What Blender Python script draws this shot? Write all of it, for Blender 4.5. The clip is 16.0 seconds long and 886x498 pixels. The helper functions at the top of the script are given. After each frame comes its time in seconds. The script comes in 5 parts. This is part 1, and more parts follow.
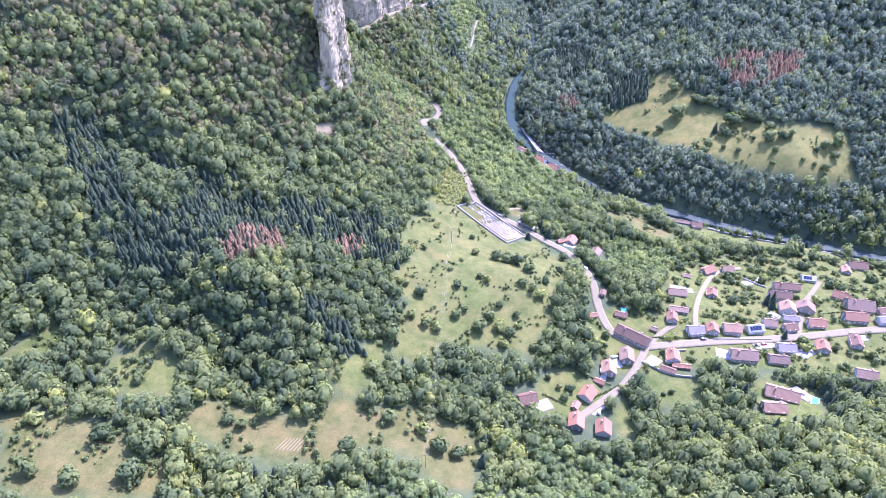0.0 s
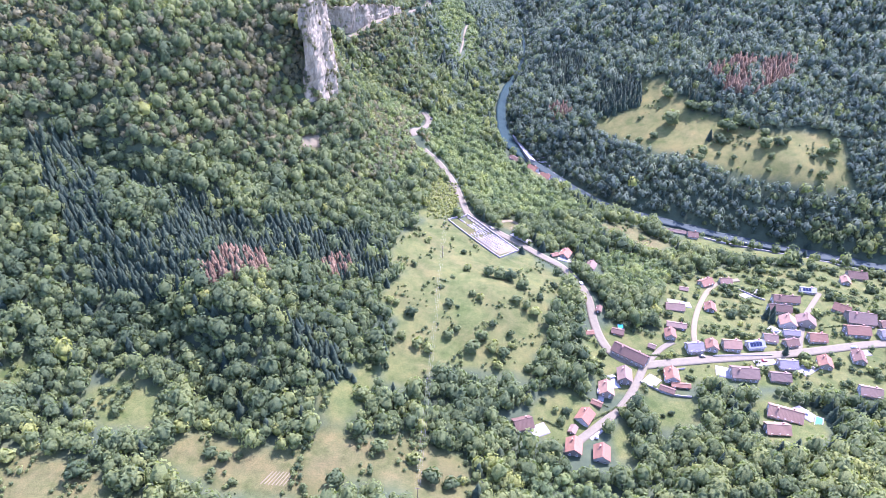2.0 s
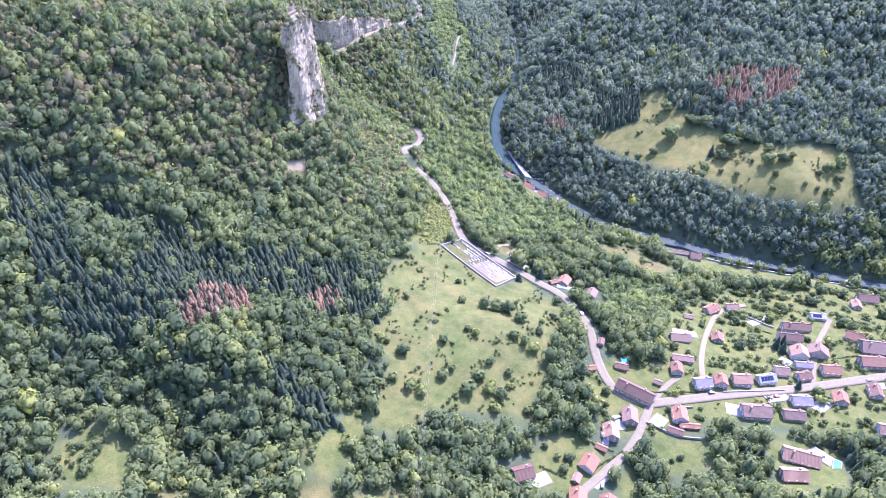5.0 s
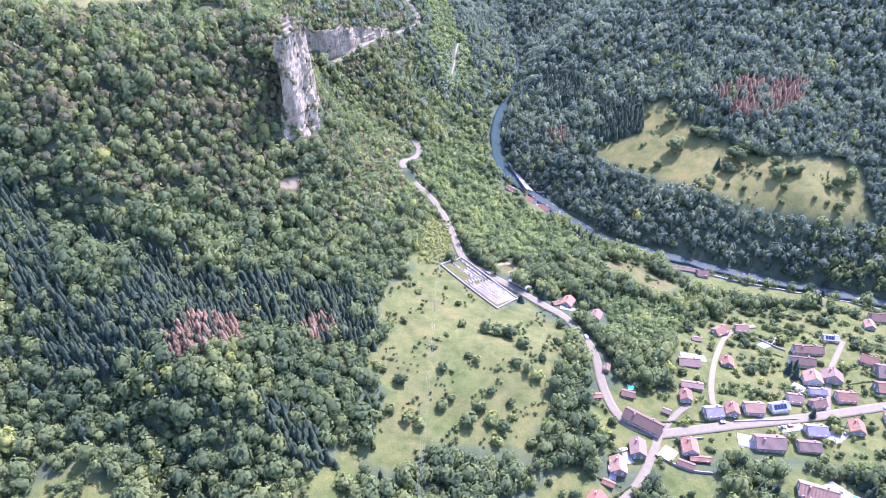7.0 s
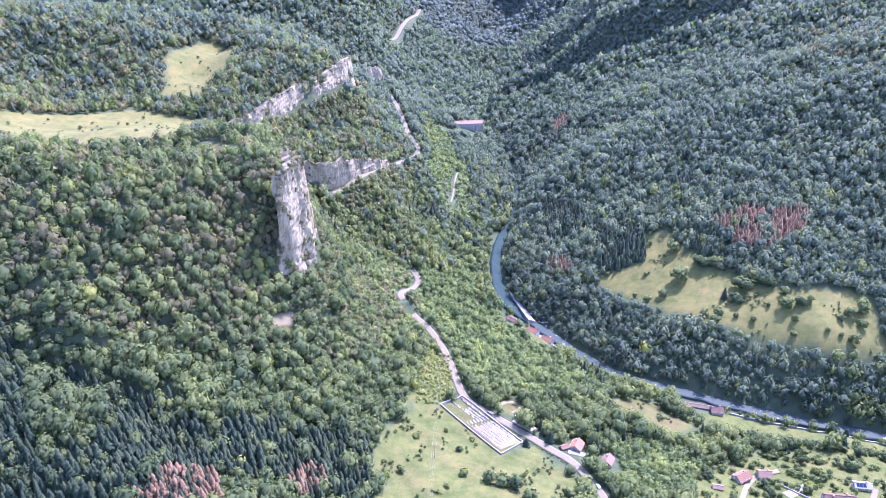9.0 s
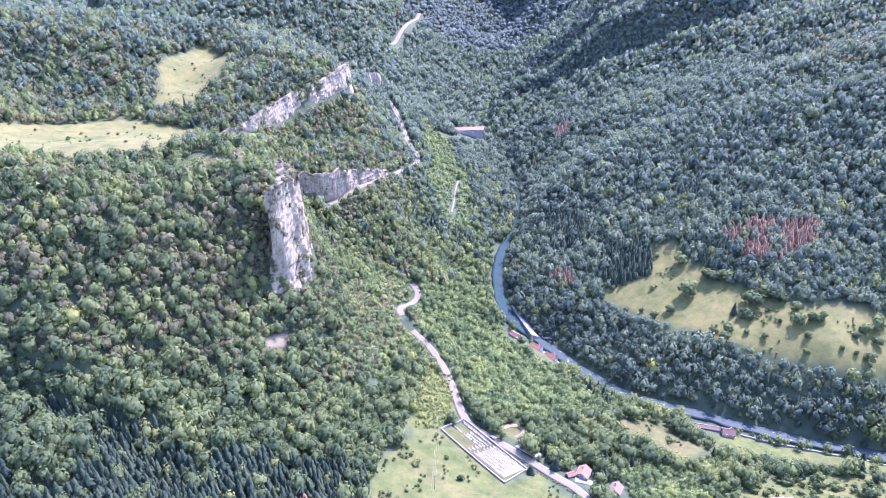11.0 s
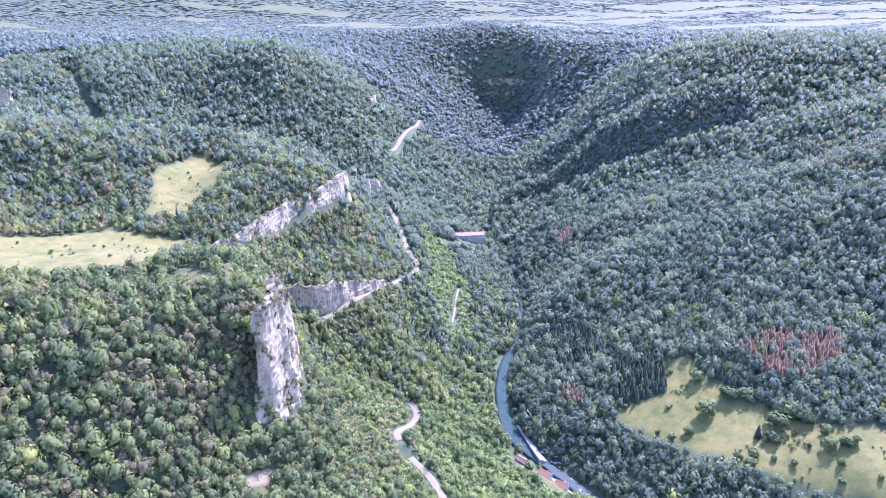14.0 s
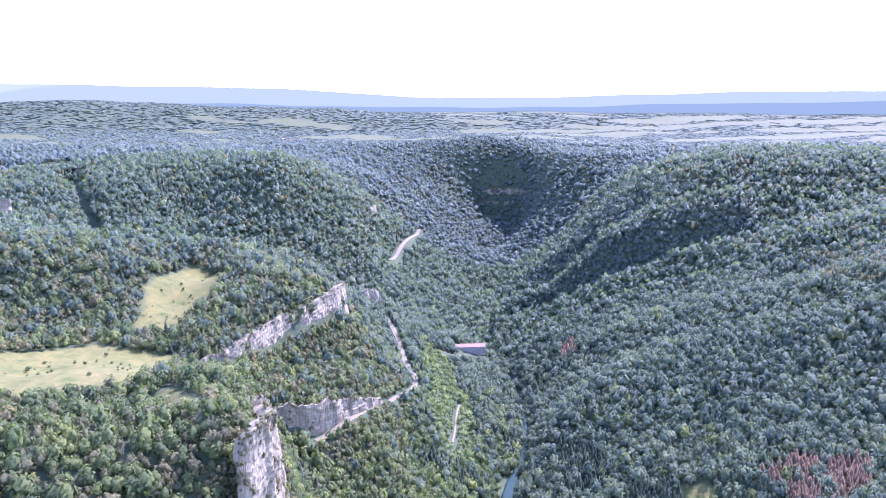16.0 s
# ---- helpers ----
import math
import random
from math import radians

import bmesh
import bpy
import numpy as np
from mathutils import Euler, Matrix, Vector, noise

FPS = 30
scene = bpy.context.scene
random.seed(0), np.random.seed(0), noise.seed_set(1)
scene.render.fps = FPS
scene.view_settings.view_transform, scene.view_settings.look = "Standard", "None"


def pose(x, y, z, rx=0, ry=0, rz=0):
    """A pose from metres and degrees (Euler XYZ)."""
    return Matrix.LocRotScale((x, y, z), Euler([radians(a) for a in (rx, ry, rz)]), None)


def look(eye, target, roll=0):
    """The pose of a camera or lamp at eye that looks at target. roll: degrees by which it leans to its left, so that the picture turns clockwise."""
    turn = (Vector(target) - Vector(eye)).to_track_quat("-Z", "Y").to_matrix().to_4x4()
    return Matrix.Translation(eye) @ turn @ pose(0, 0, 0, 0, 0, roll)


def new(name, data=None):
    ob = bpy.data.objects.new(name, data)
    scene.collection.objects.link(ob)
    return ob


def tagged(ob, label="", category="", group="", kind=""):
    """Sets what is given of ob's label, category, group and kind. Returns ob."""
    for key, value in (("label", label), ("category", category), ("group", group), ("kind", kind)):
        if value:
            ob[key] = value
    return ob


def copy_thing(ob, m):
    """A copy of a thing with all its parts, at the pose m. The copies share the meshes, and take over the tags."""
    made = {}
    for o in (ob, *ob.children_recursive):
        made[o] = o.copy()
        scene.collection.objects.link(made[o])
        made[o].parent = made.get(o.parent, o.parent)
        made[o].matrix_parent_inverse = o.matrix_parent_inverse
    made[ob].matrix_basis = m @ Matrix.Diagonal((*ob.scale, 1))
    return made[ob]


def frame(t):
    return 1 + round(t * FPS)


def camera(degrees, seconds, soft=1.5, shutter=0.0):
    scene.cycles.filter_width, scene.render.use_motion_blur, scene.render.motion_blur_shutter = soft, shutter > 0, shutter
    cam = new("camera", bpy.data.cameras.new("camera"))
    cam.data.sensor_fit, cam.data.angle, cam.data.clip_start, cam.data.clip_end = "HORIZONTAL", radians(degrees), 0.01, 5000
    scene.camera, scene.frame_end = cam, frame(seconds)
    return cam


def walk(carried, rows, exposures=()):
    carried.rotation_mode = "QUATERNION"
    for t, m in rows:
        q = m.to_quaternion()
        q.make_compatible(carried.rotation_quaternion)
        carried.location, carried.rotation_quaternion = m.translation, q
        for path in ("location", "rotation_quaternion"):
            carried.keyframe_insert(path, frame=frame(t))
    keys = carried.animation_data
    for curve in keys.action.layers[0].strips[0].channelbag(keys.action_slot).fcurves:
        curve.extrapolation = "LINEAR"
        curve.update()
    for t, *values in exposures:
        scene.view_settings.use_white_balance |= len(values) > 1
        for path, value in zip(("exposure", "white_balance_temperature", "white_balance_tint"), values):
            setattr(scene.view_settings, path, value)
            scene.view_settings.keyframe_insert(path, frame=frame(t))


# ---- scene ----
# the camera: a drone's level flight up the valley, slowly tilting up (time, place, pitch, roll, yaw)
cam = camera(64.4, 16.0, soft=0.75)
PATH = [
    (0, 0.00, 0.00, 400.00, -36.48, -0.42, 0.00),
    (0.5, 0.31, 4.62, 400.03, -36.49, -0.39, -0.29),
    (1, 0.61, 9.46, 400.06, -36.47, -0.33, -0.52),
    (1.5, 0.91, 14.48, 400.10, -36.44, -0.28, -0.71),
    (2, 1.20, 19.67, 400.14, -36.42, -0.28, -0.87),
    (2.5, 1.48, 25.00, 400.18, -36.39, -0.26, -1.04),
    (3, 1.75, 30.46, 400.22, -36.35, -0.21, -1.21),
    (3.5, 2.02, 36.03, 400.26, -36.32, -0.18, -1.32),
    (4, 2.28, 41.70, 400.31, -36.28, -0.14, -1.44),
    (6.5, 3.47, 70.92, 400.56, -36.13, -0.01, -1.66),
    (7, 3.68, 76.88, 400.61, -36.09, 0.01, -1.69),
    (7.5, 3.89, 82.85, 400.66, -36.06, 0.04, -1.73),
    (8, 4.09, 88.84, 400.73, -36.00, 0.09, -1.78),
    (8.1, 4.13, 90.04, 400.74, -35.90, 0.08, -1.77),
    (8.5, 4.28, 94.84, 400.78, -30.79, 0.04, -1.76),
    (9, 4.47, 100.84, 400.83, -26.48, 0.11, -1.78),
    (9.2, 4.54, 103.25, 400.85, -26.42, 0.11, -1.78),
    (11, 5.13, 124.97, 401.07, -26.30, 0.15, -1.77),
    (11.3, 5.22, 128.59, 401.11, -24.75, 0.15, -1.76),
    (11.5, 5.29, 131.01, 401.13, -23.40, 0.16, -1.76),
    (12, 5.43, 137.09, 401.20, -18.55, 0.17, -1.77),
    (12.5, 5.57, 143.21, 401.26, -18.47, 0.21, -1.78),
    (13, 5.70, 149.38, 401.32, -18.42, 0.25, -1.79),
    (13.5, 5.82, 155.60, 401.39, -18.37, 0.25, -1.81),
    (14, 5.93, 161.89, 401.46, -18.33, 0.27, -1.83),
    (14.5, 6.04, 168.25, 401.53, -18.29, 0.28, -1.84),
    (15, 6.13, 174.71, 401.59, -16.18, 0.22, -1.84),
    (15.5, 6.22, 181.29, 401.67, -12.85, 0.19, -1.83),
    (16, 6.31, 187.99, 401.75, -9.69, 0.20, -1.85),
]
walk(cam, [(t, pose(x, y, z, 90 + pitch, roll, yaw)) for t, x, y, z, pitch, roll, yaw in PATH],
     exposures=[(0, 2.60, 5450, 51), (8, 2.58, 5430, 51), (9, 2.62, 5370, 52), (12, 2.73, 5280, 55), (14.5, 2.73, 5260, 55), (16, 2.57, 5300, 55)])

# ---------------------------------------------------------------- sun and sky
SUN_ELEVATION, SUN_AZIMUTH = 51.0, 40.0  # degrees; the azimuth runs from straight ahead (+y) to the right (+x)
world = bpy.data.worlds.new("sky")
scene.world = world
world.use_nodes = True
nt = world.node_tree
nt.nodes.clear()
sky = nt.nodes.new("ShaderNodeTexSky")
sky.sky_type = "NISHITA"
sky.sun_disc = False
sky.sun_elevation, sky.sun_rotation = radians(SUN_ELEVATION), radians(SUN_AZIMUTH)
sky.altitude, sky.air_density, sky.dust_density, sky.ozone_density = 600, 1.3, 1.2, 1.5
bg = nt.nodes.new("ShaderNodeBackground")
bg.inputs["Strength"].default_value = 0.15
out = nt.nodes.new("ShaderNodeOutputWorld")
nt.links.new(sky.outputs[0], bg.inputs[0])
nt.links.new(bg.outputs[0], out.inputs[0])
sun = new("sun", bpy.data.lights.new("sun", "SUN"))
sun.data.energy, sun.data.angle, sun.data.color = 3.0, radians(0.53), (1.0, 0.95, 0.87)
SUN_FROM = Vector((math.sin(radians(SUN_AZIMUTH)) * math.cos(radians(SUN_ELEVATION)), math.cos(radians(SUN_AZIMUTH)) * math.cos(radians(SUN_ELEVATION)), math.sin(radians(SUN_ELEVATION))))
sun.matrix_world = look(SUN_FROM * 1000, (0, 0, 0))

# ---------------------------------------------------------------- materials
def material(name):
    m = bpy.data.materials.new(name)
    m.use_nodes = True
    tree = m.node_tree
    return m, tree, tree.nodes["Principled BSDF"]


def node(tree, kind, **values):
    n = tree.nodes.new(kind)
    for key, value in values.items():
        if key in n.inputs:
            n.inputs[key].default_value = value
    return n


def ramp(tree, source, stops):
    n = tree.nodes.new("ShaderNodeValToRGB")
    n.color_ramp.elements.remove(n.color_ramp.elements[1])
    for i, (at, colour) in enumerate(stops):
        e = n.color_ramp.elements[0] if i == 0 else n.color_ramp.elements.new(at)
        e.position, e.color = at, (*colour, 1)
    tree.links.new(source, n.inputs[0])
    return n.outputs[0]


def noisy(tree, scale, detail=4.0, rough=0.6, coords="Object"):
    c = tree.nodes.new("ShaderNodeTexCoord")
    n = node(tree, "ShaderNodeTexNoise", Scale=scale, Detail=detail, Roughness=rough)
    tree.links.new(c.outputs[coords], n.inputs["Vector"])
    return n.outputs["Fac"]


def mixed(tree, fac, a, b, how="MIX"):
    n = tree.nodes.new("ShaderNodeMix")
    n.data_type, n.blend_type = "RGBA", how
    for source, socket in ((fac, n.inputs[0]), (a, n.inputs[6]), (b, n.inputs[7])):
        if isinstance(source, (int, float)):
            socket.default_value = source
        elif isinstance(source, tuple):
            socket.default_value = (*source, 1)
        else:
            tree.links.new(source, socket)
    return n.outputs[2]


def bump(tree, bsdf, height, strength=0.5, distance=0.2):
    b = node(tree, "ShaderNodeBump", Strength=strength, Distance=distance)
    tree.links.new(height, b.inputs["Height"])
    tree.links.new(b.outputs[0], bsdf.inputs["Normal"])


def attribute(tree, name):
    n = tree.nodes.new("ShaderNodeAttribute")
    n.attribute_name = name
    return n.outputs["Fac"]


def foliage(name, stops, glow=0.42, grain=1.6, waxy=0.0):
    """Leaves: a colour run over each plant's own tone, mottled, with some light coming through."""
    m, t, b = material(name)
    tone = ramp(t, attribute(t, "tone"), stops)
    mottle = ramp(t, noisy(t, grain, 3.0), [(0.3, (0.62, 0.62, 0.66)), (0.7, (1.22, 1.22, 1.14))])
    colour = mixed(t, 1.0, tone, mottle, "MULTIPLY")
    t.links.new(colour, b.inputs["Base Color"])
    b.inputs["Roughness"].default_value = 0.62
    b.inputs["Specular IOR Level"].default_value = 0.1
    b.inputs["Sheen Weight"].default_value, b.inputs["Sheen Roughness"].default_value = waxy, 0.5
    b.inputs["Sheen Tint"].default_value = (0.7, 0.82, 1.0, 1)
    bump(t, b, noisy(t, grain * 1.3, 4.0, 0.7), 0.8, 0.5)
    tr = t.nodes.new("ShaderNodeBsdfTranslucent")
    t.links.new(mixed(t, 1.0, colour, (1.1, 1.25, 0.7), "MULTIPLY"), tr.inputs["Color"])
    mix = t.nodes.new("ShaderNodeMixShader")
    mix.inputs[0].default_value = glow
    t.links.new(b.outputs[0], mix.inputs[1])
    t.links.new(tr.outputs[0], mix.inputs[2])
    t.links.new(mix.outputs[0], t.nodes["Material Output"].inputs["Surface"])
    return m


LEAVES = foliage("broadleaf foliage", [(0.0, (0.050, 0.080, 0.040)), (0.3, (0.094, 0.130, 0.056)), (0.6, (0.146, 0.184, 0.070)), (0.85, (0.200, 0.232, 0.078)), (1.0, (0.262, 0.286, 0.080))])
SCRUB_LEAVES = foliage("hazel and young ash foliage", [(0.0, (0.092, 0.136, 0.058)), (0.4, (0.154, 0.204, 0.080)), (0.75, (0.208, 0.260, 0.092)), (1.0, (0.255, 0.300, 0.096))])
# haze and east-bank shade are put into these two leaf colours
HAZE_SHADE_LEAVES = foliage("foliage toned for haze and shade", [(0.0, (0.056, 0.086, 0.068)), (0.3, (0.086, 0.124, 0.090)), (0.6, (0.124, 0.166, 0.108)), (1.0, (0.176, 0.214, 0.118))])
HAZED_LEAVES = foliage("haze-blued far foliage", [(0.0, (0.068, 0.096, 0.088)), (0.3, (0.100, 0.135, 0.120)), (0.6, (0.138, 0.178, 0.146)), (1.0, (0.184, 0.222, 0.164))])
DRY_LEAVES = foliage("dry oak foliage", [(0.0, (0.086, 0.098, 0.058)), (0.5, (0.146, 0.150, 0.078)), (0.8, (0.190, 0.178, 0.088)), (1.0, (0.204, 0.166, 0.088))])
NEEDLES = foliage("spruce needles", [(0.0, (0.022, 0.040, 0.026)), (0.6, (0.038, 0.060, 0.034)), (1.0, (0.064, 0.088, 0.042))], 0.15)
DEAD_NEEDLES = foliage("dead red-brown spruce needles", [(0.0, (0.130, 0.086, 0.050)), (0.6, (0.186, 0.122, 0.072)), (1.0, (0.214, 0.164, 0.100))], 0.15)


def plain(name, colour, rough=0.8, vary=0.25, scale=0.6, metal=0.0, relief=0.3):
    m, t, b = material(name)
    lo = tuple(c * (1 - vary) for c in colour)
    hi = tuple(min(1, c * (1 + vary)) for c in colour)
    n = noisy(t, scale, 5.0, 0.65)
    f = noisy(t, scale * 9, 3.0, 0.6)
    c = mixed(t, 0.35, ramp(t, n, [(0.3, lo), (0.7, hi)]), ramp(t, f, [(0.3, lo), (0.7, hi)]))
    t.links.new(c, b.inputs["Base Color"])
    b.inputs["Roughness"].default_value, b.inputs["Metallic"].default_value = rough, metal
    bump(t, b, f, relief, 0.05)
    return m


def land_material():
    m, t, b = material("grass and woodland soil")
    dry = attribute(t, "dry")
    open_ = attribute(t, "open")
    straw = attribute(t, "straw")
    big, mid, fine = noisy(t, 0.02, 5.0, 0.6), noisy(t, 0.12, 5.0, 0.65), noisy(t, 1.4, 4.0, 0.7)
    grass = mixed(t, 0.5, ramp(t, big, [(0.35, (0.060, 0.080, 0.021)), (0.65, (0.090, 0.100, 0.031))]), ramp(t, mid, [(0.3, (0.040, 0.062, 0.015)), (0.5, (0.074, 0.089, 0.025)), (0.7, (0.110, 0.112, 0.039))]))
    hay = mixed(t, 0.5, ramp(t, big, [(0.35, (0.070, 0.069, 0.024)), (0.65, (0.094, 0.082, 0.033))]), ramp(t, mid, [(0.3, (0.057, 0.059, 0.020)), (0.7, (0.103, 0.087, 0.038))]))
    field = mixed(t, dry, grass, hay)
    field = mixed(t, straw, field, mixed(t, 0.5, ramp(t, big, [(0.35, (0.092, 0.100, 0.029)), (0.65, (0.122, 0.114, 0.036))]), ramp(t, mid, [(0.3, (0.080, 0.093, 0.026)), (0.7, (0.134, 0.120, 0.040))])))
    field = mixed(t, 0.7, field, mixed(t, 1.0, field, ramp(t, fine, [(0.3, (0.5, 0.54, 0.46)), (0.7, (1.35, 1.35, 1.3))]), "MULTIPLY"))
    soil = ramp(t, mid, [(0.3, (0.030, 0.045, 0.024)), (0.7, (0.058, 0.078, 0.038))])
    worn = ramp(t, noisy(t, 0.06, 6.0, 0.75), [(0.32, (0.66, 0.78, 0.62)), (0.5, (1.0, 1.0, 1.0)), (0.68, (1.22, 1.12, 1.08))])
    field = mixed(t, 1.0, field, worn, "MULTIPLY")
    t.links.new(mixed(t, open_, soil, field), b.inputs["Base Color"])
    b.inputs["Roughness"].default_value = 0.9
    b.inputs["Specular IOR Level"].default_value = 0.15
    bump(t, b, fine, 0.6, 0.35)
    return m


LAND_MAT = land_material()


def rock_material():
    m, t, b = material("pale limestone")
    c = t.nodes.new("ShaderNodeTexCoord")
    mp = node(t, "ShaderNodeMapping", Scale=(0.16, 0.16, 0.035))
    t.links.new(c.outputs["Object"], mp.inputs[0])
    streak = node(t, "ShaderNodeTexNoise", Scale=1.0, Detail=6.0, Roughness=0.65)
    t.links.new(mp.outputs[0], streak.inputs["Vector"])
    blocks = node(t, "ShaderNodeTexVoronoi", Scale=0.16)
    t.links.new(c.outputs["Object"], blocks.inputs["Vector"])
    col = ramp(t, streak.outputs["Fac"], [(0.30, (0.070, 0.058, 0.034)), (0.44, (0.172, 0.148, 0.090)), (0.60, (0.272, 0.236, 0.148)), (0.82, (0.205, 0.160, 0.088))])
    spots = ramp(t, noisy(t, 0.5, 5.0, 0.7), [(0.32, (0.62, 0.60, 0.56)), (0.55, (1.08, 1.08, 1.08))])
    t.links.new(mixed(t, 0.8, col, mixed(t, 1.0, col, spots, "MULTIPLY")), b.inputs["Base Color"])
    b.inputs["Roughness"].default_value = 0.9
    bump(t, b, mixed(t, 0.5, streak.outputs["Fac"], blocks.outputs["Distance"]), 0.9, 1.5)
    return m


ROCK = rock_material()


def water_material(name, colour, rough, foam):
    m, t, b = material(name)
    n = noisy(t, 0.25, 6.0, 0.7)
    t.links.new(ramp(t, n, [(0.0, colour), (1 - foam, colour), (min(1.0, 1.08 - foam), (0.42, 0.45, 0.45))] if foam else [(0.3, tuple(c * 0.8 for c in colour)), (0.7, tuple(c * 1.2 for c in colour))]), b.inputs["Base Color"])
    b.inputs["Roughness"].default_value = rough
    b.inputs["IOR"].default_value = 1.33
    b.inputs["Specular IOR Level"].default_value = 0.06
    bump(t, b, noisy(t, 0.9, 3.0, 0.6), 0.25, 0.15)
    return m


WATER = water_material("green-blue river water", (0.020, 0.040, 0.036), 0.55, 0)
RAPIDS = water_material("broken white river water", (0.040, 0.056, 0.050), 0.5, 0.30)
ROAD_MAT = plain("pale worn asphalt", (0.118, 0.104, 0.062), 0.9, 0.2, 0.4)
TRACK_MAT = plain("pale gravel track", (0.138, 0.118, 0.062), 0.95, 0.25, 0.4)
BARK = plain("bark", (0.11, 0.085, 0.065), 0.9, 0.3, 1.5)
# ---------------------------------------------------------------- the lie of the land
# break lines of the valley: courses of ground heights fitted to the camera's view
RIVER = [(620, 470, 2), (480, 500, 4), (400, 530, 5), (336, 552, 6), (283, 572, 7), (229, 599, 8), (179, 622, 9), (150, 655, 10),
         (126, 695, 10.5), (108, 722, 11), (90, 752, 14), (86, 784, 14), (88, 840, 14), (100, 903, 14.5), (122, 955, 15), (140, 1030, 17),
         (146, 1130, 20), (138, 1250, 22), (118, 1400, 25), (135, 1520, 30), (150, 1700, 38), (196, 2085, 62), (228, 2190, 82), (246, 2310, 106)]
BANK_WEST = [(330, 522, 16), (241, 556, 13), (192, 580, 16), (140, 620, 20), (104, 680, 20), (66, 760, 24), (62, 840, 26), (72, 900, 27), (96, 1010, 25),
             (60, 1091, 46), (88, 1260, 32), (90, 1405, 27)]
VILLAGE = [(396, 470, 18), (307, 408, 43), (265, 434, 35), (202, 485, 29), (155, 505, 38), (106, 560, 42), (189, 390, 50), (282, 367, 46), (143, 348, 53),
           (98, 273, 57), (129, 300, 54), (224, 307, 55), (259, 310, 54), (330, 340, 48), (420, 330, 52), (430, 400, 40)]
NEAR_HILL = [(60, 262, 62), (120, 205, 70), (190, 222, 82), (270, 200, 92), (380, 230, 84), (0, 210, 80)]
ROAD_UP = [(111, 392, 54), (113, 430, 58), (87, 448, 58), (53, 462, 62), (28, 527, 58), (8, 600, 54), (-2, 660, 51), (-6, 695, 51), (-14, 760, 60), (-12, 850, 72),
           (-57, 822, 130), (-41, 860, 124), (-27, 910, 114), (-14, 955, 103), (-3, 1005, 92), (-8, 1060, 96), (-25, 1180, 104), (-42, 1300, 112), (-55, 1440, 118), (-49, 1626, 138), (-3, 1877, 150), (40, 2050, 160)]
MEADOW_SLOPE = [(73, 404, 74), (45, 353, 70), (21, 306, 67), (59, 321, 65), (13, 385, 79), (-22, 380, 82), (-22, 499, 76), (20, 460, 69), (-39, 313, 80), (-30, 264, 81),
                (-82, 241, 86), (-179, 244, 100), (-66, 329, 95), (-91, 320, 97), (-136, 310, 100), (-163, 289, 95), (-221, 310, 101), (-300, 280, 112)]
WEST_WOOD = [(-65, 401, 96), (-116, 365, 122), (-124, 338, 116), (-185, 348, 108), (-242, 374, 124), (-201, 410, 139), (-266, 450, 151), (-166, 477, 136), (-115, 474, 117),
             (-54, 535, 92), (-97, 528, 126), (-52, 600, 100), (-36, 687, 84), (-37, 753, 76), (-2, 891, 80), 
             (-60, 1060, 126), (-340, 330, 130), (-400, 420, 170)]
CLIFF_FOOT = [(-141, 506, 152), (-165, 522, 176), (-214, 493, 172), (-236, 520, 194), (-278, 515, 197), (-135, 556, 176), (-122, 572, 184), (-165, 556, 203), (-101, 553, 143), (-80, 565, 136), (-74, 582, 132), (-68, 602, 127),
              (-74, 650, 124), (-92, 700, 124), (-104, 745, 126), (-104, 762, 126), (-84, 768, 122), (-68, 785, 116), (-48, 812, 124)]
LEDGE = [(-124, 790, 162), (-100, 797, 160), (-86, 812, 158), (-66, 840, 152), (-48, 862, 144), (-116, 835, 164), (-118, 872, 174), (-100, 905, 178), (-66, 900, 150), (-80, 935, 180), (-64, 985, 168)]
WEST_RIM = [(-430, 540, 262), (-330, 560, 240), (-250, 572, 228), (-189, 580, 219), (-145, 596, 217), (-126, 598, 217), (-117, 596, 219), (-119, 614, 225), (-120, 650, 214), (-124, 700, 203), (-165, 765, 192),
            (-202, 800, 190), (-174, 845, 204), (-132, 905, 214), (-102, 965, 219), (-98, 1000, 212), (-124, 1040, 196), (-150, 1188, 198)]
WEST_SHELF = [(-267, 706, 222), (-289, 722, 214), (-350, 700, 226), (-240, 640, 222), (-180, 645, 212), (-310, 640, 230), (-270, 870, 211), (-260, 940, 214), (-252, 1038, 222),
              (-206, 1030, 247), (-150, 1130, 220), (-325, 945, 256), (-351, 828, 218), (-392, 871, 236), (-408, 900, 270), (-280, 1110, 253), (-380, 1050, 269), (-470, 800, 262), (-520, 930, 290), (-700, 900, 300), (-900, 600, 330)]
SIDE_VALLEY = [(-700, 1150, 262), (-460, 1180, 235), (-300, 1220, 200), (-180, 1300, 150), (-110, 1380, 118)]
WEST_SPUR = [(-652, 1400, 270), (-598, 1460, 300), (-490, 1455, 283), (-388, 1432, 238), (-274, 1500, 310), (-385, 1530, 311), (-200, 1650, 306), (-194, 1565, 288), (-110, 1696, 236), (-90, 1560, 170), (-300, 1750, 330),
             (-100, 1950, 270), (-40, 2250, 262)]
EAST_FOOT = [(300, 605, 26), (205, 660, 26), (240, 650, 34), (135, 735, 26), (120, 800, 34), (128, 880, 36), (165, 960, 62), (205, 1100, 58)]
EAST_MEADOW = [(198, 706, 36), (240, 690, 46), (276, 640, 44), (356, 612, 56), (423, 640, 66), (357, 691, 76), (300, 700, 62), (255, 745, 66), (500, 560, 62)]
EAST_SLOPE = [(332, 743, 86), (251, 793, 80), (214, 826, 71), (448, 775, 108), (304, 833, 106), (397, 862, 128), (473, 874, 148), (301, 877, 106), (182, 966, 80), (259, 997, 114),
              (314, 944, 126), (393, 1003, 164), (537, 949, 204), (650, 800, 200), (620, 640, 140), (760, 540, 160)]
